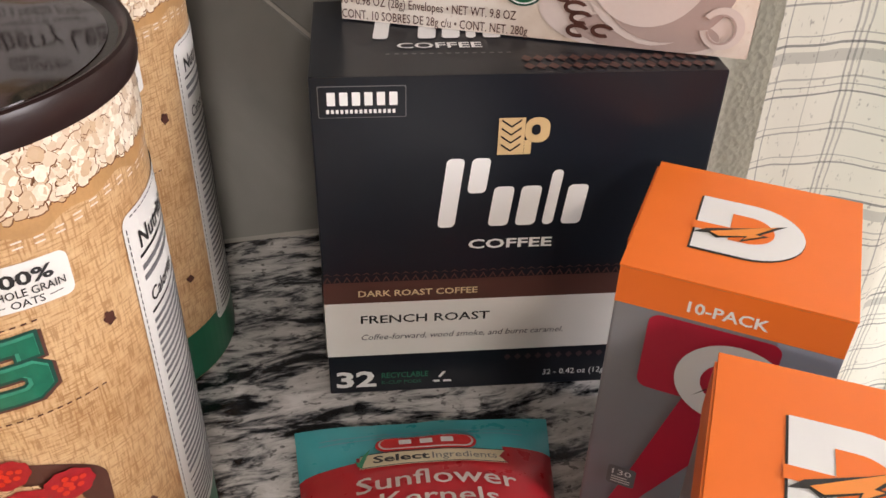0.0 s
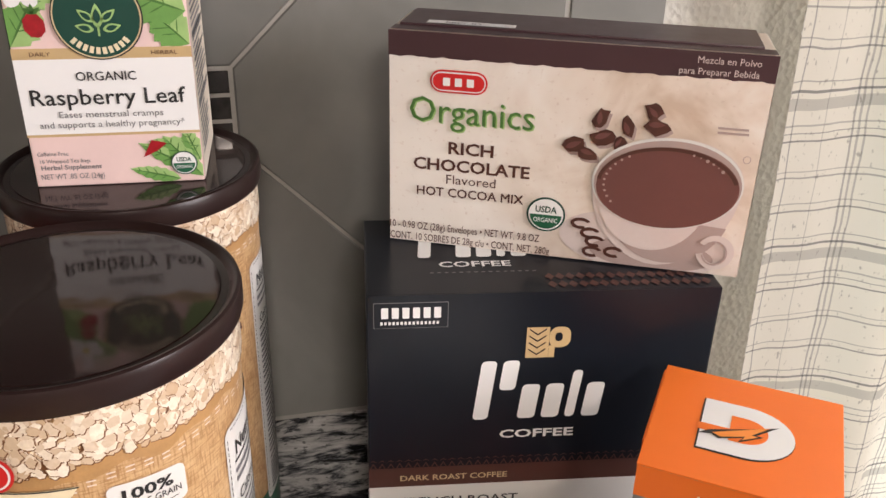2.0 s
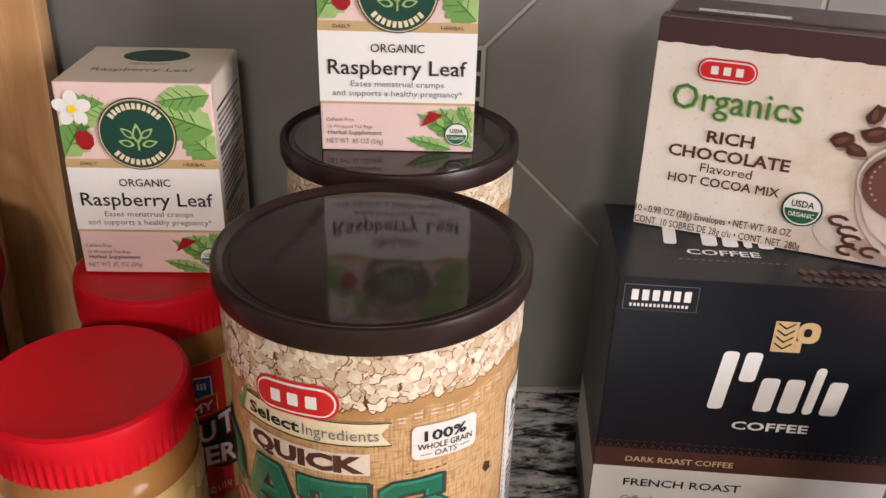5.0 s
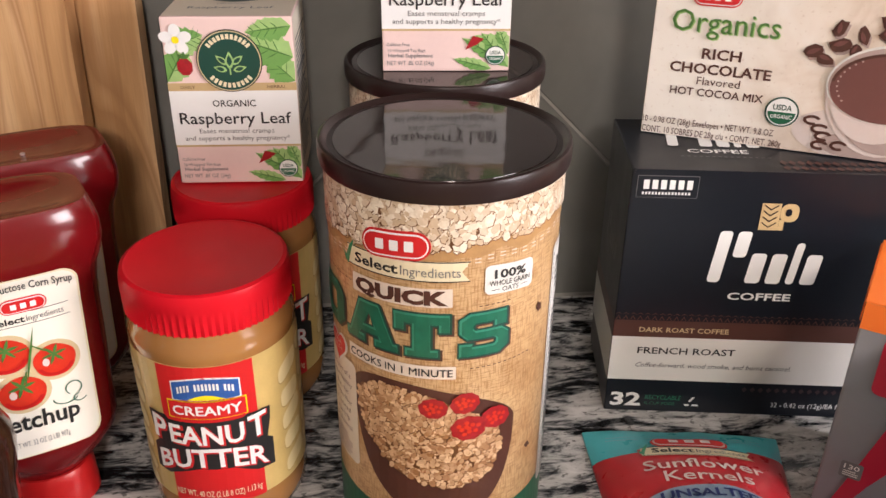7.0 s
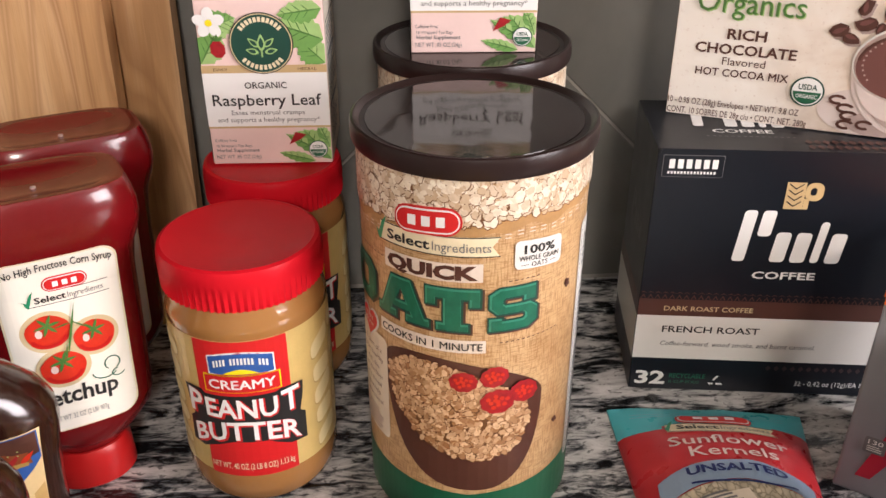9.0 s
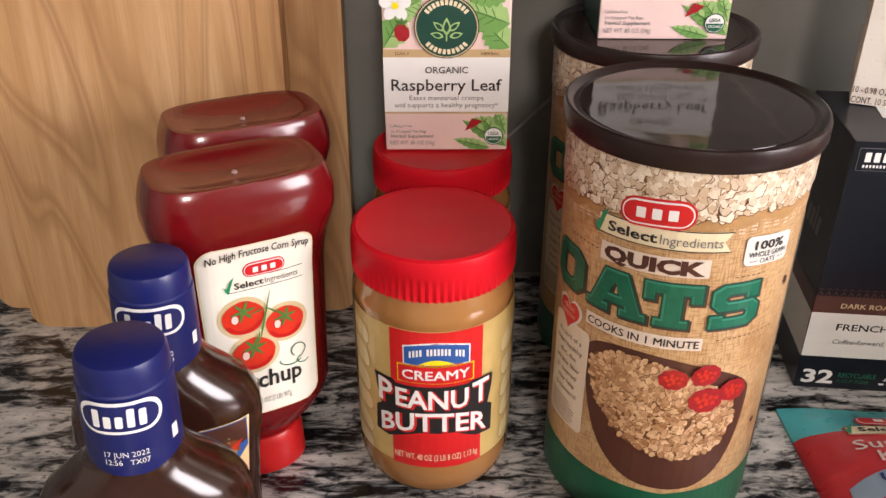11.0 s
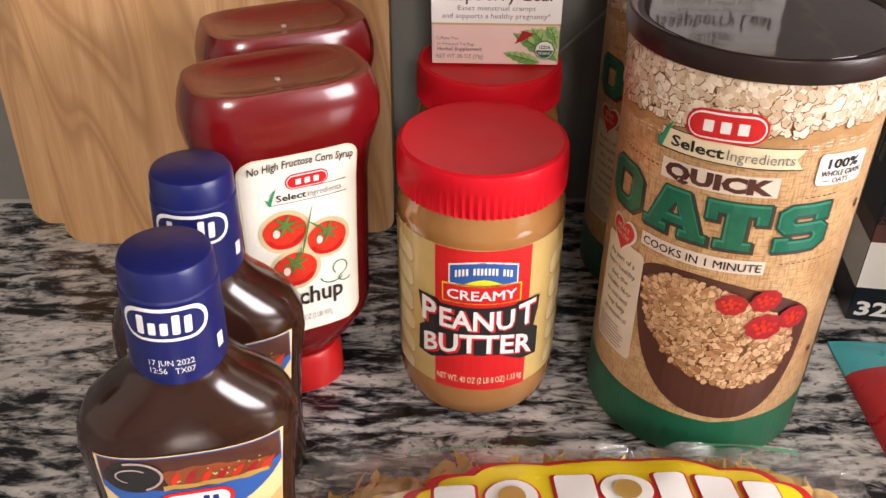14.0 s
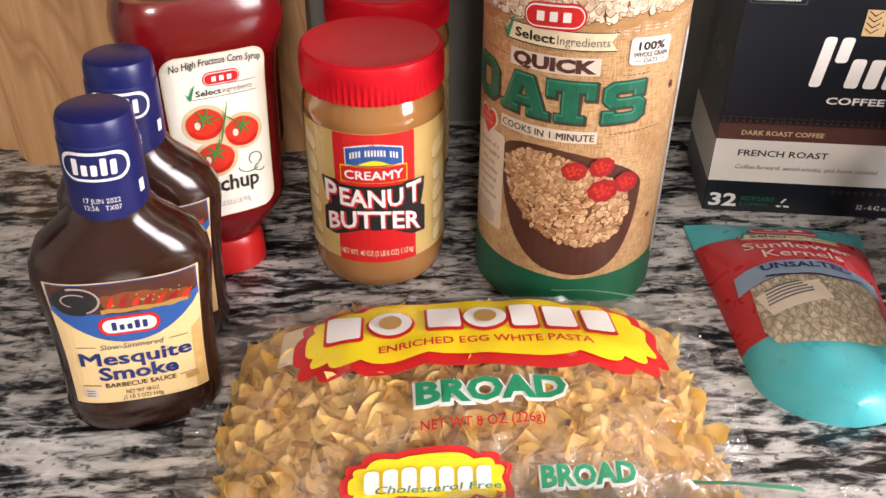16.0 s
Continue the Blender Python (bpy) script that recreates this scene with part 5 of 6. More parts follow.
scatter("oatmeal", 1700, meal_spot, (0.0011, 0.0027), M["lump"], bowl_ob, 9, 2.5, "printed heap of cooked oatmeal")
for u, v, a, t in ((0.0269, 0.1151, 0.0078, 0), (0.0437, 0.1182, 0.0080, 20), (0.0460, 0.1010, 0.0098, 0), (0.0612, 0.1050, 0.0086, -20)):
    shapes("raspberry", [disc(u, v, a, a * 0.85, 30, t, 0.05, 9)], M["berry"], bowl_ob, P(7), ST, "printed raspberry")
    for q in range(10):
        shapes("drupelet", [disc(u + a * 0.6 * math.cos(q * 2.4) * (q / 9) ** 0.5, v + a * 0.5 * math.sin(q * 2.4) * (q / 9) ** 0.5, a * 0.15, n=7)], M["tomato"], bowl_ob, P(8), ST)
facts = shapes("nutrition_panel", [rect(0.1045, 0.1760, 0.0280, 0.1948, 0.004)], M["offwhite"], oats, P(1), ST, "white nutrition panel with a dashed edge")
dash = [rect(0.1057, 0.1062, 0.032 + 0.0030 * k, 0.0340 + 0.0030 * k) for k in range(53)] + [rect(0.109 + 0.003 * k, 0.111 + 0.003 * k, 0.1930, 0.1935) for k in range(21)]
shapes("panel_stitch", dash, M["ink"], facts, P(2), ST)
words([("Nutrition Facts", 0.1410, 0.1785, 0.0580, 0.0100, 0.02, 0, 0), ("Calories", 0.1240, 0.1540, 0.0240, 0.0080, 0.015, 0, 0)], M["ink"], facts, P(2), ST)
for poly in [rect(0.1105, 0.1715, v, v + 0.0012) for v in (0.1750, 0.1500, 0.1120, 0.0560)]:
    shapes("panel_rule", [poly], M["ink"], facts, P(2), ST)
shapes("panel_print", bars(0.1105, 0.1715, 0.1150, 0.1480, 9, 6, 0.75) + bars(0.1105, 0.1715, 0.0600, 0.1100, 13, 7, 0.75) + bars(0.1105, 0.1715, 0.0320, 0.0540, 7, 8, 0.75) + bars(0.1105, 0.1715, 0.1640, 0.1730, 2, 9, 0.7), M["greyink"], facts, P(2), ST)
for poly in [disc(0.0905, 0.1640, 0.0022, 0.0030, 14, 20, 0.2, 5), disc(0.0880, 0.0700, 0.0020, 0.0026, 14, 50, 0.2, 4), disc(-0.10, 0.15, 0.0022, 0.003, 14, 20, 0.2, 5)]:
    shapes("sack_knot", [poly], M["choc"], oats, P(1), ST)

# ---- peanut butter print ----
JR = 0.0483
P = lambda k: round_(JR, k)
C3 = math.pi * JR
lab = shapes("label", [rect(-C3, C3, 0.0255, 0.1262)], M["pblabel"], jar, P(0), 0.005, "cream wrap label with peanut shell drawing")
rnd = random.Random(11)
pale, veins = [], []
cols = 14
for i in range(cols):
    for j in range(6):
        pitch = 2 * C3 / cols
        u = -C3 + pitch * (i + 0.5) + rnd.uniform(-0.001, 0.001)
        v = 0.0255 + 0.1007 * (j + 0.5 * (i % 2) + 0.25) / 6 + rnd.uniform(-0.0015, 0.0015)
        if abs(u) < 0.034 or abs(u) > C3 - 0.006 or not 0.0300 < v < 0.1215:
            continue
        w, h, lean = pitch * rnd.uniform(0.82, 0.93), rnd.uniform(0.0105, 0.0140), 0.30 * math.copysign(1, u) + rnd.uniform(-0.2, 0.2)
        cell = [(x, min(0.1260, max(0.0258, y + lean * (x - u)))) for x, y in rect(u - w / 2, u + w / 2, v - h / 2, v + h / 2, 0.0045)]
        shapes("shell_line", [[(x, max(0.0256, y - 0.0009)) for x, y in cell]], M["pbline"], lab, P(1), 0.005)
        shapes("shell_cell", [cell], M["pbpale"], lab, P(2), 0.005)
shapes("red_panel", [rect(-0.0275, 0.0275, 0.0255, 0.1262)], M["redprint"], jar, P(3), 0.005, "red label panel")
UP = 0.0083
arch = [(-0.0185, 0.0955)] + [(0.0185, 0.0955), (0.0185, 0.1085)] + [(0.0185 - 0.037 * k / 12, 0.1070 + 0.0030 * math.sin(math.pi * k / 12)) for k in range(13)] + [(-0.0185, 0.1085)]
shapes("arch_badge_rim", [[(u * 1.05, 0.1015 + UP + (v - 0.1015) * 1.12) for u, v in arch]], M["white"], jar, P(3), 0.005)
shapes("arch_badge", [[(u, v + UP) for u, v in arch]], M["blue"], jar, P(4), 0.005, "blue arched badge")
shapes("badge_sun", [[(-0.0105 + 0.021 * k / 10, 0.0957 + UP + 0.0036 * math.sin(math.pi * k / 10)) for k in range(11)]], M["yellow"], jar, P(5), 0.005)
for k, poly in enumerate(blocks(-0.0160, 0.0160, 0.0992 + UP, [0.0046] * 16, 0.40, 0, 0.1)):
    if k not in (4, 12):
        shapes("badge_mark", [[(u, v + 0.0034 * (1 - (u / 0.017) ** 2)) for u, v in poly]], M["white"], jar, P(5), 0.005)
shapes("variety_rim", [rect(-0.0232, 0.0220, 0.0900, 0.1030)], M["yellow"], jar, P(3), 0.005)
shapes("variety_field", [rect(-0.0224, 0.0212, 0.0908, 0.1022)], M["redprint"], jar, P(4), 0.005)
words([("CREAMY", -0.0006, 0.0933, 0.0385, 0.0092, 0.026, 0, 0)], M["white"], jar, P(5), 0.005)
outline = [(-0.0392, 0.0905), (-0.0262, 0.0905), (-0.0240, 0.0880), (0.0180, 0.0880), (0.0210, 0.0895), (0.0352, 0.0890), (0.0345, 0.0800), (0.0318, 0.0680), (0.0352, 0.0655), (0.0350, 0.0455), (0.0240, 0.0462), (0.0100, 0.0530), (-0.0100, 0.0532), (-0.0240, 0.0480), (-0.0300, 0.0455), (-0.0392, 0.0470), (-0.0385, 0.0655), (-0.0345, 0.0690), (-0.0375, 0.0800)]
shapes("name_shadow", [outline], M["ink"], jar, P(5), 0.004)
for k, (m_, g, du, dv) in enumerate((("redprint", 0.050, 0.0009, -0.0008), ("white", 0.022, 0.0, 0.0))):
    words([("P", -0.0310 + du, 0.0722 + dv, 0.0098, 0.0235, g, 0.0, -0.1), ("EANU", -0.0030 + du, 0.0722 + dv, 0.0425, 0.0190, g, 0.0, 0.0), ("T", 0.0262 + du, 0.0722 + dv, 0.0112, 0.0225, g, 0.0, 0.1)], M[m_], jar, P(6 + k), 0.004, "name_lettering")
    words([("BUTTER", -0.0020 + du, 0.0556 + dv, 0.0655, 0.0192, g, 0.0, 0.0)], M[m_], jar, P(6 + k), 0.004, "name_lettering", 6.0)
words([("NET WT. 40 OZ (2 LB 8 OZ) 1.13 kg", -0.0005, 0.0315, 0.0510, 0.0066, 0.008, 0, 0)], M["cream"], jar, P(5), 0.005)

# ---- tea box print ----
P = lambda k: flat(-TD / 2, k)
shapes("white_panel", [rect(-TW / 2, TW / 2, 0.0290, 0.0680)], M["white"], tea, P(0))
shapes("gold_strip", [rect(-TW / 2, TW / 2, 0.0680, 0.0735), rect(-TW / 2, TW / 2, 0.0276, 0.0290)], M["gold"], tea, P(0), label="gold printed strips")


def inside(poly, v1=TH - 0.0005, v0=0.0005):
    return [(max(-TW / 2 + 0.0004, min(TW / 2 - 0.0004, u)), max(v0, min(v1, v))) for u, v in poly]


def tea_leaf(u, v, length, wide, turn, k, lo, hi):
    """A printed bramble leaf: a pale blade, a darker half, a midrib and side veins."""
    blade = leaf(u, v, length, wide, turn, 1)
    base = shapes("leaf_print", [inside(blade, hi, lo)], M["leaf"], tea, P(k), label="printed green leaf")
    shapes("leaf_shade", [inside(blade[:13], hi, lo)], M["leafmid"], base, P(k + 0.3))
    t = radians(turn)
    veins = [leaf(u, v, length * 0.97, length * 0.035, turn)]
    for q in range(1, 5):
        x = length * (0.12 + 0.17 * q)
        for sgn in (-1, 1):
            veins.append(leaf(u + x * math.cos(t), v + x * math.sin(t), wide * 0.46 * math.sin(math.pi * (0.12 + 0.17 * q)), length * 0.022, turn + sgn * 48))
    shapes("leaf_vein", [inside(p, hi, lo) for p in veins], M["leaf2"], base, P(k + 0.6))


LEAF_TOP = TH - 0.0005
for k, (u, v, ln, wd, turn) in enumerate(((-0.0415, 0.0745, 0.030, 0.022, 60), (-0.038, 0.098, 0.024, 0.022, 20), (0.0410, 0.112, 0.030, 0.018, 188), (0.0415, 0.0745, 0.026, 0.022, 135), (0.0412, 0.091, 0.034, 0.026, 160))):
    tea_leaf(u, v, ln, wd, turn, 1 + 0.4 * (k % 3), 0.0736, LEAF_TOP)
shapes("petal", [disc(-0.0330 + 0.0060 * math.cos(radians(a)), 0.1030 + 0.0060 * math.sin(radians(a)), 0.0048, 0.0038, 14, a) for a in range(18, 378, 72)], M["white"], tea, P(3), label="printed white blossom")
shapes("blossom_heart", [disc(-0.0330, 0.1030, 0.0024, n=12)], M["yellow"], tea, P(4))
shapes("raspberry_print", [disc(-0.0290, 0.0850, 0.0050, 0.0060, 20, 10, 0.05, 8)], M["berry"], tea, P(3))
shapes("raspberry_tip", [[(0.0125, 0.0150), (0.0175, 0.0245), (0.0250, 0.0225), (0.0200, 0.0185)]], M["berry"], tea, P(3))
shapes("raspberry_cap", [leaf(-0.0290, 0.0905, 0.0050, 0.0022, a) for a in (40, 90, 140)], M["leaf2"], tea, P(4))
shapes("round_mark", [disc(0.0, 0.0888, 0.0212, n=48)], M["ink"], tea, P(4))
shapes("round_mark_rim", ring(0.0, 0.0888, 0.0205, 0.0205, 0.0007, 48), M["palegold"], tea, P(6))
shapes("round_mark_field", [disc(0.0, 0.0888, 0.0203, n=48)], M["darkgreen"], tea, P(5), label="dark green round mark")
arc = []
for a0, a1, n_ in ((35, 145, 11), (218, 322, 10)):
    for k in range(n_):
        a = radians(a0 + (a1 - a0) * (k + 0.5) / n_)
        c, s_ = math.cos(a), math.sin(a)
        arc.append([(0.0165 * c - x * s_ + y * c, 0.0888 + 0.0165 * s_ + x * c + y * s_) for x, y in rect(-0.0010, 0.0010, -0.0017, 0.0017)])
for poly in arc:
    shapes("round_mark_block", [poly], M["cream"], tea, P(6))
sprig = [leaf(0, 0.0835, 0.0120, 0.0052, 90), leaf(-0.0015, 0.0865, 0.0095, 0.0042, 140), leaf(0.0015, 0.0865, 0.0095, 0.0042, 40), leaf(-0.0020, 0.0825, 0.0090, 0.0042, 165), leaf(0.0020, 0.0825, 0.0090, 0.0042, 15)]
shapes("sprig_outline", sprig + [rect(-0.0005, 0.0005, 0.0795, 0.0850)], M["leaf"], tea, P(6))
shapes("sprig_hollow", [[(sum(q[0] for q in p) / len(p) + (u - sum(q[0] for q in p) / len(p)) * 0.62, sum(q[1] for q in p) / len(p) + (v - sum(q[1] for q in p) / len(p)) * 0.62) for u, v in p] for p in sprig], M["darkgreen"], tea, P(7))
words([("DAILY", -0.0290, 0.0698, 0.0095, 0.0028, 0, 0, 0), ("HERBAL", 0.0290, 0.0698, 0.0125, 0.0028, 0, 0, 0)], M["choc"], tea, P(2))
words([("ORGANIC", 0.0, 0.0570, 0.0285, 0.0066, 0.008, 0, 0), ("Raspberry Leaf", 0.0, 0.0446, 0.0740, 0.0118, 0.008, 0, 0)], M["ink"], tea, P(2))
words([("Eases menstrual cramps", 0.0, 0.0378, 0.0500, 0.0048, 0, 0, 0), ("and supports a healthy pregnancy*", 0.0, 0.0325, 0.0700, 0.0048, 0, 0, 0)], M["greyink"], tea, P(2))
words([("Herbal Supplement", -0.0235, 0.0098, 0.0295, 0.0036, 0.015, 0, 0), ("NET WT .85 OZ (24g)", -0.0235, 0.0045, 0.0310, 0.0042, 0, 0, 0), ("Caffeine Free", -0.0315, 0.0175, 0.0150, 0.0032, 0, 0, 0), ("16 Wrapped Tea Bags", -0.0260, 0.0135, 0.0245, 0.0030, 0, 0, 0)], M["greyink"], tea, P(2))
for k, (u, v, ln, wd, turn) in enumerate(((0.0415, 0.0200, 0.026, 0.009, 172), (0.0400, 0.0060, 0.034, 0.011, 150), (0.0415, 0.0030, 0.030, 0.012, 128), (0.0300, 0.0020, 0.026, 0.009, 165), (0.0410, 0.0120, 0.022, 0.010, 110))):
    tea_leaf(u, v, ln, wd, turn, 1 + 0.4 * (k % 3), 0.0006, 0.0274)
seal(0.0325, 0.0112, 0.0067, tea, P)
Q = lambda k: top(TH, k)
shapes("lid_panel", [rect(-TW / 2 + 0.001, TW / 2 - 0.001, -TD / 2 + 0.001, TD / 2 - 0.001)], M["labelpaper"], tea, Q(0))
shapes("lid_mark", [disc(0.0, 0.016, 0.0190, 0.0130)], M["darkgreen"], tea, Q(1))
words([("Raspberry Leaf", 0.0, -0.0160, 0.0560, 0.0090, 0, 0, 0), ("ORGANIC", 0.0, -0.0030, 0.0220, 0.0045, 0, 0, 0)], M["greyink"], tea, Q(1))
R = lambda k: side(TW / 2, k)
shapes("side_panel", [rect(-TD / 2 + 0.0008, TD / 2 - 0.0008, 0.0008, TH - 0.0008)], M["labelpaper"], tea, R(0))
shapes("side_rules", [rect(-0.030, 0.030, v, v + 0.0014) for v in (0.100, 0.088, 0.076, 0.064, 0.052, 0.040)], M["ink"], tea, R(1))
shapes("side_print", bars(-0.030, 0.030, 0.012, 0.098, 24, 3, 0.5), M["greyink"], tea, R(1))
left = lambda u, v: (-TW / 2 - 0.0004, u, v)
shapes("end_panel", [rect(-TD / 2 + 0.0008, TD / 2 - 0.0008, 0.0008, TH - 0.0008)], M["darkgreen"], tea, left)

# ---- ketchup print ----
P = lambda k: on_bottle(KETCHUP_ROWS, k)
edge = rect(-0.0340, 0.0340, 0.0570, 0.1735, 0.009)
edge = [(u * (1 - 0.07 * (0.1735 - v) / 0.118), v + (0.0036 if v > 0.1 else -0.0030) * (1 - (u / 0.0340) ** 2)) for u, v in edge]
dense = []
for a, b in zip(edge, edge[1:] + edge[:1]):
    n_ = max(1, int(math.hypot(b[0] - a[0], b[1] - a[1]) / 0.006))
    dense += [(a[0] + (b[0] - a[0]) * k / n_, a[1] + (b[1] - a[1]) * k / n_) for k in range(n_)]


def label_sheet(name, outline, material, parent, place, label, v_step=0.005):
    """A paper label cut into narrow strips so that it follows the bottle."""
    bm = bmesh.new()
    bm.faces.new([bm.verts.new((u, v, 0)) for u, v in outline])
    lo, hi = min(v for _, v in outline), max(v for _, v in outline)
    k = math.ceil(lo / v_step)
    while k * v_step < hi:
        bmesh.ops.bisect_plane(bm, geom=bm.verts[:] + bm.edges[:] + bm.faces[:], plane_co=(0, k * v_step, 0), plane_no=(0, 1, 0))
        k += 1
    ob = laid(name, bm, material, parent, place, 0.003, label)
    return ob


paper = label_sheet("label", dense, M["cream"], ketchup, P(0), "cream paper label")
label_sheet("label_field", [(u * 0.965, 0.115 + (v - 0.115) * 0.985) for u, v in dense], mat("label_cream", (0.84, 0.80, 0.70), 0.42, 0.05), paper, P(1), "")
words([("No High Fructose Corn Syrup", 0.0010, 0.1675, 0.0590, 0.0078, 0.012, 0, 0.0)], M["ink"], paper, P(3), 0.004, bend=3.4)
badge(0.0033, 0.1572, 0.0122, 0.0050, ketchup, P, 0.004, 0)
ribbon(-0.0182, 0.0262, 0.1440, 0.1522, 0.0, ketchup, P, 0.004, plain=True)
tom = ((-0.0108, 0.1262, 0.0122, 0.0112), (0.0132, 0.1166, 0.0116, 0.0108), (-0.0067, 0.1003, 0.0126, 0.0112))
for u, v, a, b in tom:
    label_sheet("tomato_glow", disc(u, v, a * 1.22, b * 1.24), M["palegold"], paper, P(2 + 0.1 * tom.index((u, v, a, b))), "")
for u, v, a, b in tom:
    label_sheet("tomato", disc(u, v, a, b, 28, 0, 0.02, 5), M["tomato"], paper, P(4 + 0.5 * tom.index((u, v, a, b))), "printed red tomato", 0.004)
    for t in range(10, 370, 60):
        label_sheet("tomato_sepal", leaf(u, v + b * 0.42, a * 0.62, a * 0.16, t), M["leaf2"], paper, P(7), "", 0.004)
    label_sheet("tomato_shine", disc(u - a * 0.42, v + b * 0.02, a * 0.16, b * 0.24), M["pink"], paper, P(7), "", 0.004)
    label_sheet("tomato_shade", [(u + a * 0.92 * math.cos(radians(q)), v + b * 0.92 * math.sin(radians(q))) for q in range(200, 341, 14)] + [(u + a * 0.7 * math.cos(radians(q)), v - b * 0.12 + b * 0.62 * math.sin(radians(q))) for q in range(340, 199, -14)], M["ketchupcap"], paper, P(6.5), "", 0.004)
shapes("vine", [leaf(-0.0030, 0.1080, 0.036, 0.0014, 76), leaf(0.0015, 0.1300, 0.0100, 0.0010, 190), leaf(0.0020, 0.1310, 0.0120, 0.0010, -40), leaf(-0.0045, 0.1050, 0.012, 0.0010, 80)], M["leaf2"], paper, P(8), 0.003)
shapes("flourish", ring(0.0200, 0.0945, 0.0048, 0.0048, 0.0007, 20, -60, 230) + ring(0.0150, 0.0900, 0.0075, 0.0050, 0.0007, 20, 180, 330) + ring(0.0225, 0.0870, 0.0040, 0.0030, 0.0007, 16, 90, 340), M["teal"], paper, P(4))
words([("Ketchup", -0.0030, 0.0752, 0.0480, 0.0158, 0.022, 0.05, 0.0)], M["ink"], paper, P(4), 0.004)
words([("NET WT. 32 OZ (2 LB) 907g", -0.0030, 0.0640, 0.0320, 0.0050, 0, 0, 0.0)], M["greyink"], paper, P(4), 0.004)

# ---- barbecue sauce print ----
P = lambda k: on_bottle(SAUCE_ROWS, k)


def strips(pts_low, pts_high, n=26):
    out = []
    for k in range(n):
        f, g = k / n, (k + 1) / n
        out.append([pts_low(f), pts_low(g), pts_high(g), pts_high(f)])
    return out


half = lambda v: 0.0365 + 0.0030 * max(0.0, (v - 0.05) / 0.06) ** 1.5
outl = [(half(v), v) for v in [0.026 + 0.085 * k / 14 for k in range(15)]] + [(-half(v), v) for v in [0.111 - 0.085 * k / 14 for k in range(15)]]
paper = label_sheet("label", outl, M["saucelabel"], sauce, P(0), "yellow and blue paper label")
label_sheet("wood_print", [(0.030, 0.0265), (0.0362, 0.0265), (0.0368, 0.075), (0.031, 0.070)], mat("wood_grain_print", (0.62, 0.40, 0.15), 0.36, 0.35, 150), paper, P(1), "")
bluep = [(-half(0.1), 0.1105)] + [(-0.0385 + 0.077 * k / 16, 0.0925 - 0.0235 * math.sin(math.pi * k / 16) ** 0.8) for k in range(17)] + [(half(0.1), 0.1105)]
label_sheet("blue_field", [(u * 0.985, v) for u, v in bluep], M["blue"], paper, P(1), "blue printed arc")
photo = [(-0.0375, 0.1100)] + [(-0.0375 + 0.075 * k / 16, 0.0965 - 0.0075 * math.sin(math.pi * k / 16)) for k in range(17)] + [(0.0375, 0.1100)]
label_sheet("photo_ground", photo, M["choc"], paper, P(2), "")
label_sheet("sauce_pot", disc(-0.0240, 0.1000, 0.0125, 0.0098), M["ink"], paper, P(3), "printed pot of dark sauce", 0.004)
shapes("sauce_pot_shine", ring(-0.0240, 0.1003, 0.0118, 0.0090, 0.0012, 30, -70, 110) + ring(-0.0250, 0.1010, 0.0070, 0.0045, 0.0008, 24, 40, 250), M["cupshade"], paper, P(5), 0.003)
ribs = [(-0.0120, 0.0990), (-0.0060, 0.1065), (0.0100, 0.1085), (0.0300, 0.1070), (0.0360, 0.1030), (0.0310, 0.0930), (0.0120, 0.0945), (-0.0060, 0.0930)]
rnd = random.Random(2)
for dv, tone in ((0.0045, "choc"), (0.0, "brownmeat")):
    rack = [(-0.0130 + 0.0035 * k, 0.1000 + dv + 0.0040 * math.sin(0.5 + k * 0.22) + 0.0006 * math.sin(k * 2.1)) for k in range(14)] + [(0.0340 - 0.0034 * k, 0.0915 + dv + 0.0007 * math.sin(k * 1.9)) for k in range(14)]
    label_sheet("ribs_print", [(u, min(0.1096, v)) for u, v in rack], M[tone], paper, P(3.6 if dv else 4), "printed rack of glazed ribs", 0.004)
for k in range(7):
    label_sheet("rib_ridge", leaf(-0.0090 + 0.0062 * k, 0.0930, 0.0095, 0.0030, 72 - 5 * k), M["berry"] if k % 2 else M["tomato"], paper, P(5), "", 0.004)
label_sheet("rib_edge", [(-0.0130 + 0.0045 * k, 0.0938 + 0.0005 * math.sin(k * 1.7)) for k in range(11)] + [(0.0320 - 0.0045 * k, 0.0910 + 0.0005 * math.sin(k * 2.3)) for k in range(11)], M["pbline"], paper, P(5.5), "", 0.004)
shapes("herb_flecks", [disc(rnd.uniform(-0.008, 0.030), rnd.uniform(0.0960, 0.1030), 0.0005, n=6) for k in range(14)], M["leaf"], paper, P(7))
shapes("maker_badge_rim", [rect(-0.0160, 0.0160, 0.0750, 0.0880, 0.0060)], M["redprint"], paper, P(3), 0.004)
shapes("maker_badge_white", [rect(-0.0140, 0.0140, 0.0768, 0.0862, 0.0044)], M["white"], paper, P(4), 0.004, "red and white maker badge")
for poly in blocks(-0.0100, 0.0100, 0.0786, [0.0058, 0.0038, 0.0038, 0.0058, 0.0052], 0.36, 0, 0.25):
    shapes("maker_badge_mark", [poly], M["navyink"], paper, P(5), 0.004)
words([("Slow-Simmered", -0.0010, 0.0648, 0.0340, 0.0056, 0.008, 0.2, 0)], M["greyink"], paper, P(2), 0.004)
words([("Mesquite", 0.0, 0.0538, 0.0590, 0.0128, 0.032, 0, 0), ("Smoke", 0.0, 0.0430, 0.0430, 0.0128, 0.032, 0, 0)], M["navyink"], paper, P(2), 0.004)
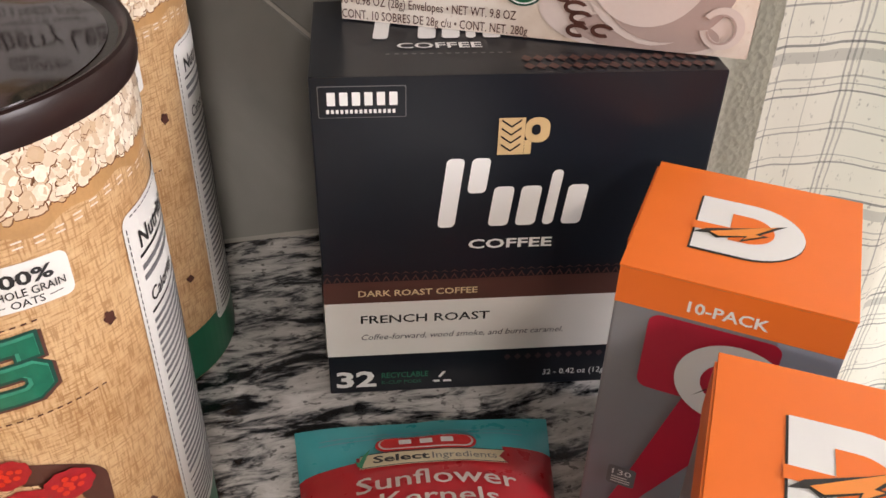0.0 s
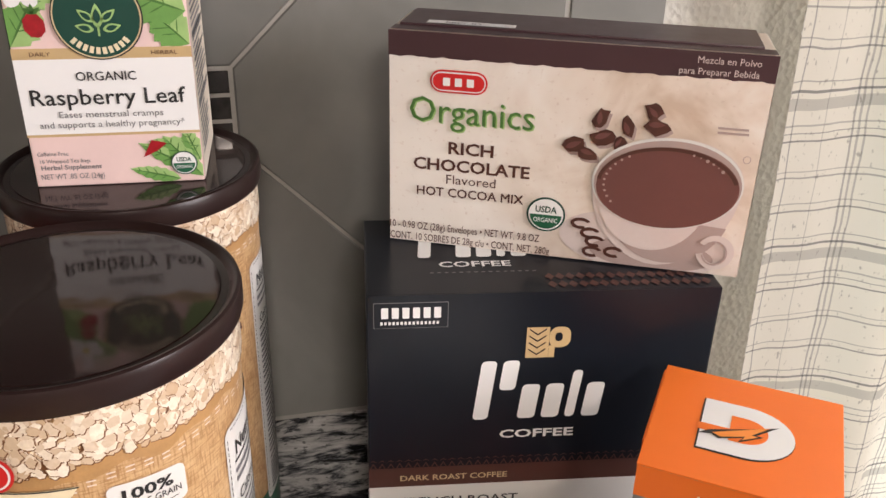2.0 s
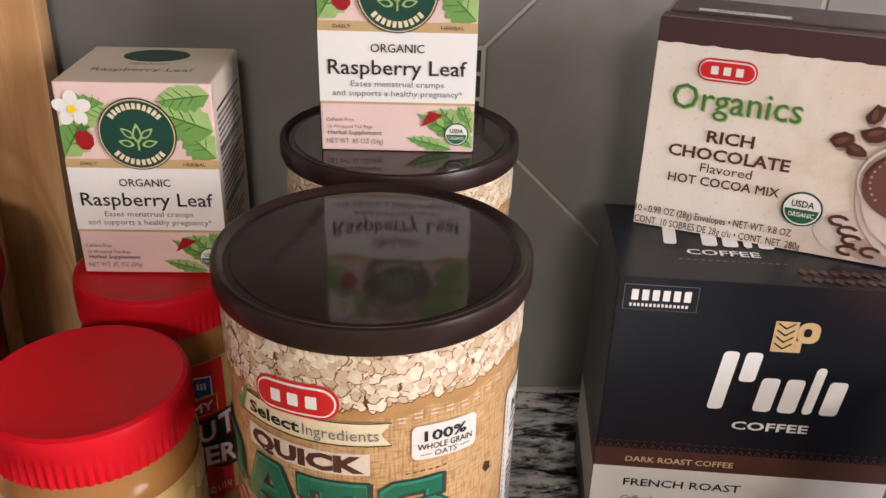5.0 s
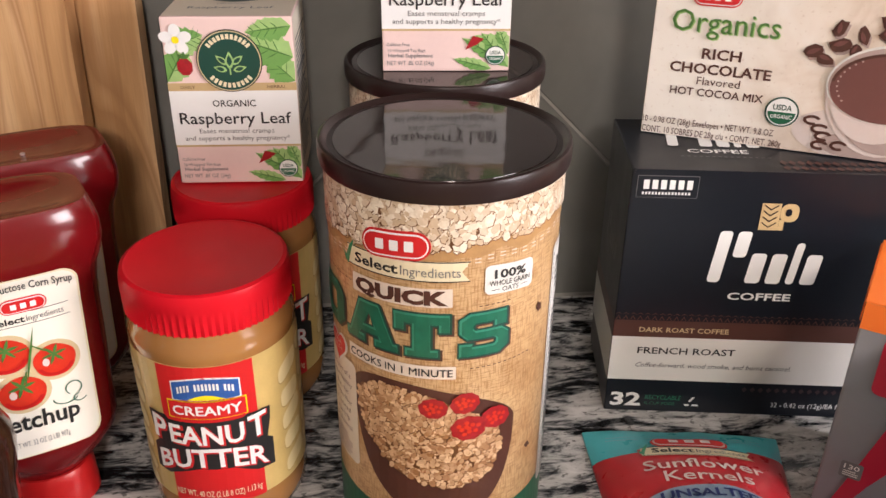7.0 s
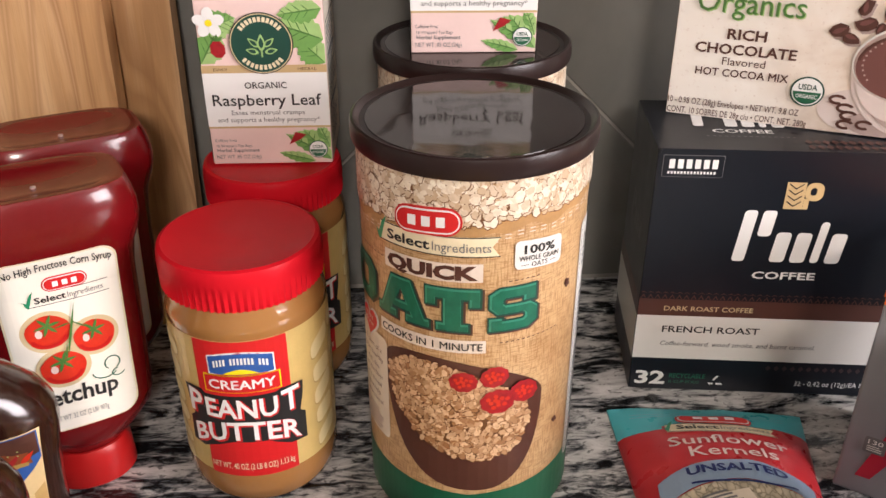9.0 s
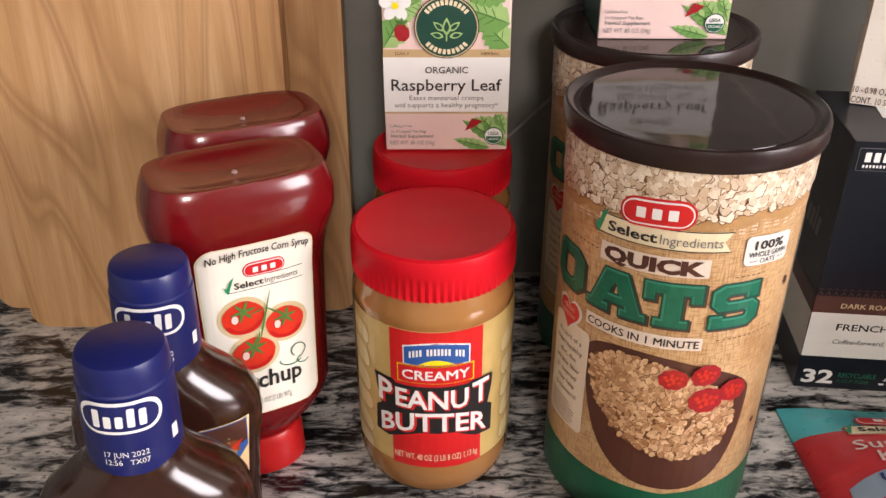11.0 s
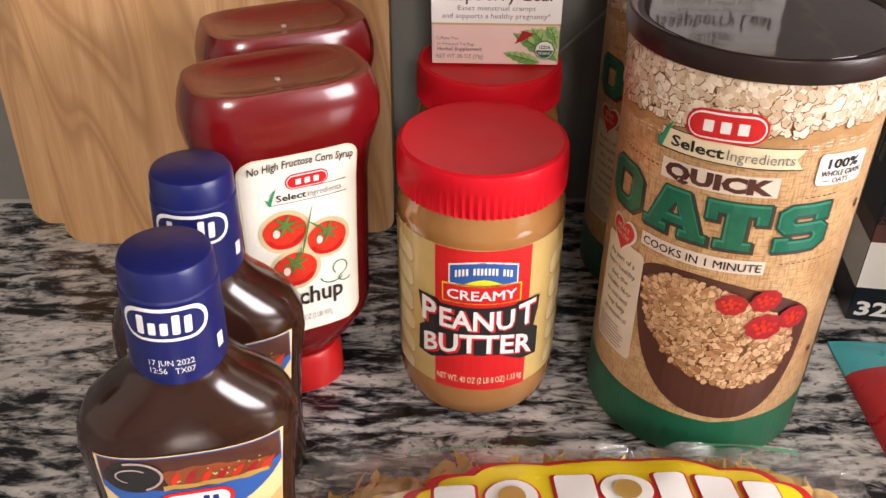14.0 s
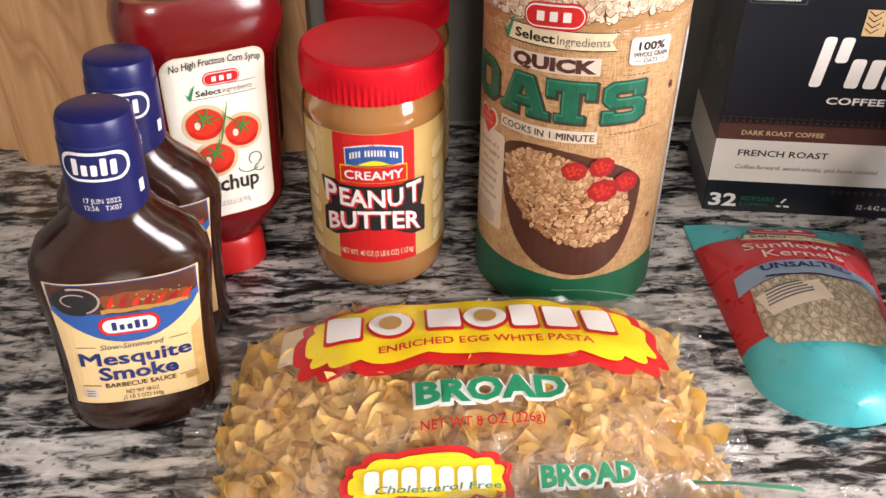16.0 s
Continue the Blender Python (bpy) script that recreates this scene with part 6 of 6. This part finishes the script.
words([("BARBECUE SAUCE", 0.0, 0.0372, 0.0385, 0.0046, 0.018, 0, 0), ("NET WT 18 OZ", 0.0, 0.0318, 0.0180, 0.0038, 0.01, 0, 0), ("(1 LB 2 OZ) 510g", 0.0, 0.0278, 0.0220, 0.0038, 0.01, 0, 0)], M["ink"], paper, P(2), 0.004)
for poly in (rect(-0.0310, -0.0215, 0.0388, 0.0394), rect(0.0215, 0.0310, 0.0388, 0.0394), rect(-0.0300, -0.0200, 0.0668, 0.0673), rect(0.0190, 0.0290, 0.0668, 0.0673)):
    shapes("rule", [poly], M["choc"], paper, P(2))
shapes("calorie_badge", [rect(-0.0310, -0.0240, 0.0300, 0.0370)], M["cup"], paper, P(2), 0.004)
shapes("badge_print", bars(-0.0302, -0.0248, 0.0308, 0.0362, 3, 3, 0.8), M["greyink"], paper, P(3), 0.004)
shapes("gold_badge", [rect(0.0245, 0.0320, 0.0345, 0.0385)], M["pbline"], paper, P(2), 0.004)
CR = 0.0201
P = lambda k: round_(CR, k)
oval_mark = rect(-0.0200, 0.0150, 0.1672, 0.1832, 0.0075)
shapes("cap_badge", [oval_mark], M["white"], sauce, P(1), 0.003, "white oval outline on the cap")
shapes("cap_badge_field", [[(-0.0025 + (u + 0.0025) * 0.90, 0.1752 + (v - 0.1752) * 0.80) for u, v in oval_mark]], M["navy"], sauce, P(2), 0.003)
for poly in blocks(-0.0140, 0.0085, 0.1708, [0.0092, 0.0060, 0.0060, 0.0094, 0.0082], 0.36, 0.04, 0.25):
    shapes("cap_badge_mark", [poly], M["white"], sauce, P(3), 0.003)
words([("17 JUN 2022", -0.0020, 0.1548, 0.0180, 0.0040, 0, 0, 0), ("12:56   TX07", -0.0020, 0.1506, 0.0180, 0.0040, 0, 0, 0)], M["white"], sauce, P(1), 0.003)
shapes("cap_code", [rect(0.0185, 0.0222, 0.1550, 0.1620)], M["white"], sauce, P(1), 0.003)


# ---- noodle bag print ----
def cloud(u, v, a, b, amp, k=15, n=120, lift=0.34):
    out = []
    for i in range(n):
        q = 2 * math.pi * i / n
        c, s_ = math.cos(q), math.sin(q)
        bump_ = 1 + amp * (abs(math.sin(k * q / 2)) - 0.6)
        x = a * math.copysign(abs(c) ** 0.5, c) * (1 + 0.25 * (bump_ - 1))
        y = b * math.copysign(abs(s_) ** 0.55, s_) * bump_
        out.append((u + x, v + y + lift * b * (1 - (x / a) ** 2)))
    return out


def print_bag(bag, drape):
    P = lambda k: (lambda u, v: drape(u, v, k))

    def sheet(name, poly, material, k, label=""):
        return label_sheet(name, poly, material, bag, P(k), label, 0.004)
    sheet("badge_edge", cloud(0.0095, 0.0225, 0.106, 0.0360, 0.16, lift=0.32), M["redprint"], 0, "red cloud-shaped badge edge")
    sheet("badge_field", cloud(0.0095, 0.0240, 0.099, 0.0292, 0.16, lift=0.40), M["yellow"], 1, "yellow cloud-shaped badge field")
    us = [(-0.079, 0.0195, 0.0), (-0.0545, 0.0, 0.0), (-0.0210, 0.0190, 0.0), (0.0005, 0.0, 0.0), (0.0275, 0.0150, 0.0), (0.0475, 0.0180, 0.0), (0.0705, 0.0170, 0.0)]
    for grow, m_, k in ((0.0016, "redprint", 2), (0.0, "white", 3)):
        for i, (u, w, lean) in enumerate(us):
            v0, h = 0.0185 + 0.0090 * (1 - ((u - 0.005) / 0.1) ** 2), 0.0235
            if w == 0.0:
                poly = disc(u + 0.012, v0 + h * 0.45, 0.0125 + grow, h / 2 + grow)
            else:
                poly = [(x + lean * (y - v0) * (1 if x > u + w / 2 else -1), y) for x, y in rect(u - grow, u + w + grow, v0 - grow, v0 + h + grow, 0.0025)]
            sheet("badge_mark", poly, M[m_], k)
    for u in (-0.0545, 0.0005):
        sheet("badge_ring", disc(u + 0.012, 0.0185 + 0.0090 * (1 - ((u - 0.005) / 0.1) ** 2) + 0.010, 0.0066, 0.0070), M["pbline"], 4)
    words([("ENRICHED EGG WHITE PASTA", 0.0110, 0.0120, 0.1200, 0.0078, 0.020, 0, 0.02)], M["redprint"], bag, P(4), 0.005, bend=1.2)
    words([("BROAD", 0.010, -0.0290, 0.0830, 0.0200, 0.11, 0, 0.04)], M["white"], bag, P(1), 0.005, "title_lettering")
    words([("BROAD", 0.010, -0.0290, 0.0800, 0.0200, 0.040, 0, 0.04)], M["greenink"], bag, P(2), 0.005, "title_lettering")
    words([("NET WT 8 OZ (226g)", 0.004, -0.0440, 0.0640, 0.0085, 0.006, 0, 0.04)], M["redprint"], bag, P(1), 0.005)
    words([("BROAD", 0.0540, -0.0740, 0.0500, 0.0125, 0.11, 0, 0.04)], M["white"], bag, P(1), 0.005, "title_lettering")
    words([("BROAD", 0.0540, -0.0740, 0.0480, 0.0125, 0.040, 0, 0.04)], M["greenink"], bag, P(2), 0.005, "title_lettering")
    sheet("small_badge_edge", cloud(-0.026, -0.0700, 0.042, 0.0120, 0.25, 11), M["redprint"], 0)
    sheet("small_badge_field", cloud(-0.026, -0.0700, 0.038, 0.0088, 0.25, 11), M["yellow"], 1)
    for poly in blocks(-0.058, 0.006, -0.0750, [0.0095] * 7, 0.2, 0.05, 0.3):
        shapes("small_badge_mark", [poly], M["white"], bag, P(3), 0.004)
    words([("Cholesterol Free", -0.062, 0.0770, 0.0600, 0.0095, 0.015, 0.15, 0)], M["mint"], bag, P(5), 0.005)
    shapes("edge_print", bars(0.060, 0.120, 0.0780, 0.0850, 1, 3, 0.9), M["mint"], bag, P(5), 0.004)
    sheet("side_patch_rim", rect(-0.1065, -0.0750, 0.0150, 0.0500), M["pink"], -0.4)
    sheet("side_patch", rect(-0.1055, -0.0755, 0.0160, 0.0490), M["cream"], -0.2, "pale printed patch")


print_bag(noodles, DRAPE)
print_bag(noodles2, DRAPE2)

# ---- kernel pouch print ----
P = lambda k: (lambda u, v: POUCH(u, v, k + 1))
shapes("window_frame_band", [[(u, 0.009 - 6.0 * u * u + dv) for u, dv in [(-0.048 + 0.008 * k, 0.0) for k in range(13)] + [(0.048 - 0.008 * k, 0.020) for k in range(13)]]], M["slate"], pouch, P(1), 0.004, "slate blue curved band")
win = [(-0.040, -0.045), (-0.041, -0.002)] + [(-0.041 + 0.082 * k / 10, -0.002 + 0.010 * math.sin(math.pi * k / 10)) for k in range(1, 10)] + [(0.041, -0.002), (0.040, -0.050), (0.022, -0.060), (-0.012, -0.062), (-0.034, -0.058)]
label_sheet("seed_window", win, M["seeds"], pouch, P(2), "clear window full of sunflower kernels", 0.004)
label_sheet("sticker", [(-0.040, -0.012), (-0.033, -0.034), (0.008, -0.020), (0.002, 0.000)], M["labelpaper"], pouch, P(3), "pale printed sticker", 0.004)
shapes("sticker_print", [[(u, v + 0.33 * (u + 0.036)) for u, v in p] for p in bars(-0.034, -0.002, -0.026, -0.009, 5, 6, 0.7)], M["greyink"], pouch, P(4), 0.004)
badge(0.0, 0.0805, 0.026, 0.0062, pouch, P, 0.004)
ribbon(-0.034, 0.040, 0.0640, 0.0745, 0.0, pouch, P, 0.004)
words([("Sunflower", 0.003, 0.0480, 0.0780, 0.0155, 0.008, 0, 0)], M["cup"], pouch, P(2), 0.004, bend=1.6)
words([("Kernels", 0.003, 0.0345, 0.0560, 0.0150, 0.008, 0, 0)], M["cup"], pouch, P(2), 0.004, bend=1.6)
words([("UNSALTED", 0.0, 0.0165, 0.0620, 0.0105, 0.03, 0, 0)], M["navyink"], pouch, P(3), 0.004, bend=3.0)
shapes("band_print", [[(u, v - 6.0 * u * u) for u, v in p] for p in [rect(-0.030, 0.034, 0.0115, 0.0132)]], M["navyink"], pouch, P(3), 0.004)
shapes("tear_strip", [rect(-0.055, 0.052, 0.0880, 0.0886), rect(-0.055, 0.052, 0.0915, 0.0920)], M["slate"], pouch, P(2), 0.004)


# ---- repeats ----
copy_thing(oats, pose(0.1145, -0.0694, 0, 0, 0, -32))
copy_thing(jar, pose(-0.0271, -0.0805, 0, 0, 0, 16))
copy_thing(tea, pose(0.1145, -0.0611, 0.2458, 0, 0, -3.5))
copy_thing(ketchup, pose(-0.1585, -0.117, 0, 0, 1.2, 26))
copy_thing(sauce, pose(-0.1828, -0.2800, 0, 0, 2.5, 14))
copy_thing(drink, pose(0.3609, -0.3690, 0, 0, 0, -32.3))

# ---- pieces of the backsplash ----
for i in range(-7, 4):
    for j in range(-2, 4):
        if (i + j) % 2 == 0:
            continue
        cx, cz = VX + i * HALF, VZ + j * HALF
        a = HALF - JOINT
        poly = [(cx + a, cz), (cx, cz + a), (cx - a, cz), (cx, cz - a)]
        for k in range(-4, 2):
            ix = VX + 2 * k * HALF
            e = INSERT + JOINT
            if abs(cz - VZ) < 0.01 and abs(cx - ix) < HALF * 1.5:
                poly = clip(poly, -1, 0, -(ix + e)) if cx > ix else clip(poly, 1, 0, ix - e)
            if abs(cx - ix) < 0.01 and abs(cz - VZ) < HALF * 1.5:
                poly = clip(poly, 0, -1, -(VZ + e)) if cz > VZ else clip(poly, 0, 1, VZ - e)
        for h in ((1, 0, FIELD_END - JOINT), (-1, 0, 1.3), (0, -1, -0.004), (0, 1, 0.60)):
            poly = clip(poly, *h)
        if len(poly) > 2:
            slab("tile", poly, 0.014, 0.0186, M["tile"], backsplash)
for k in range(4):
    slab("border_tile", rect(FIELD_END + JOINT, TILE_END, 0.004 + 0.20 * k, 0.2 + 0.20 * k - 0.003), 0.014, 0.0186, M["tile"], backsplash)
for k in range(-3, 1):
    for i in range(3):
        for j in range(3):
            s = 2 * INSERT / 3
            x0, z0 = VX + 2 * k * HALF - INSERT + i * s, VZ - INSERT + j * s
            slab("mosaic_tile", rect(x0 + 0.001, x0 + s - 0.001, z0 + 0.001, z0 + s - 0.001), 0.0145, 0.0186, M["mosaic"], backsplash)
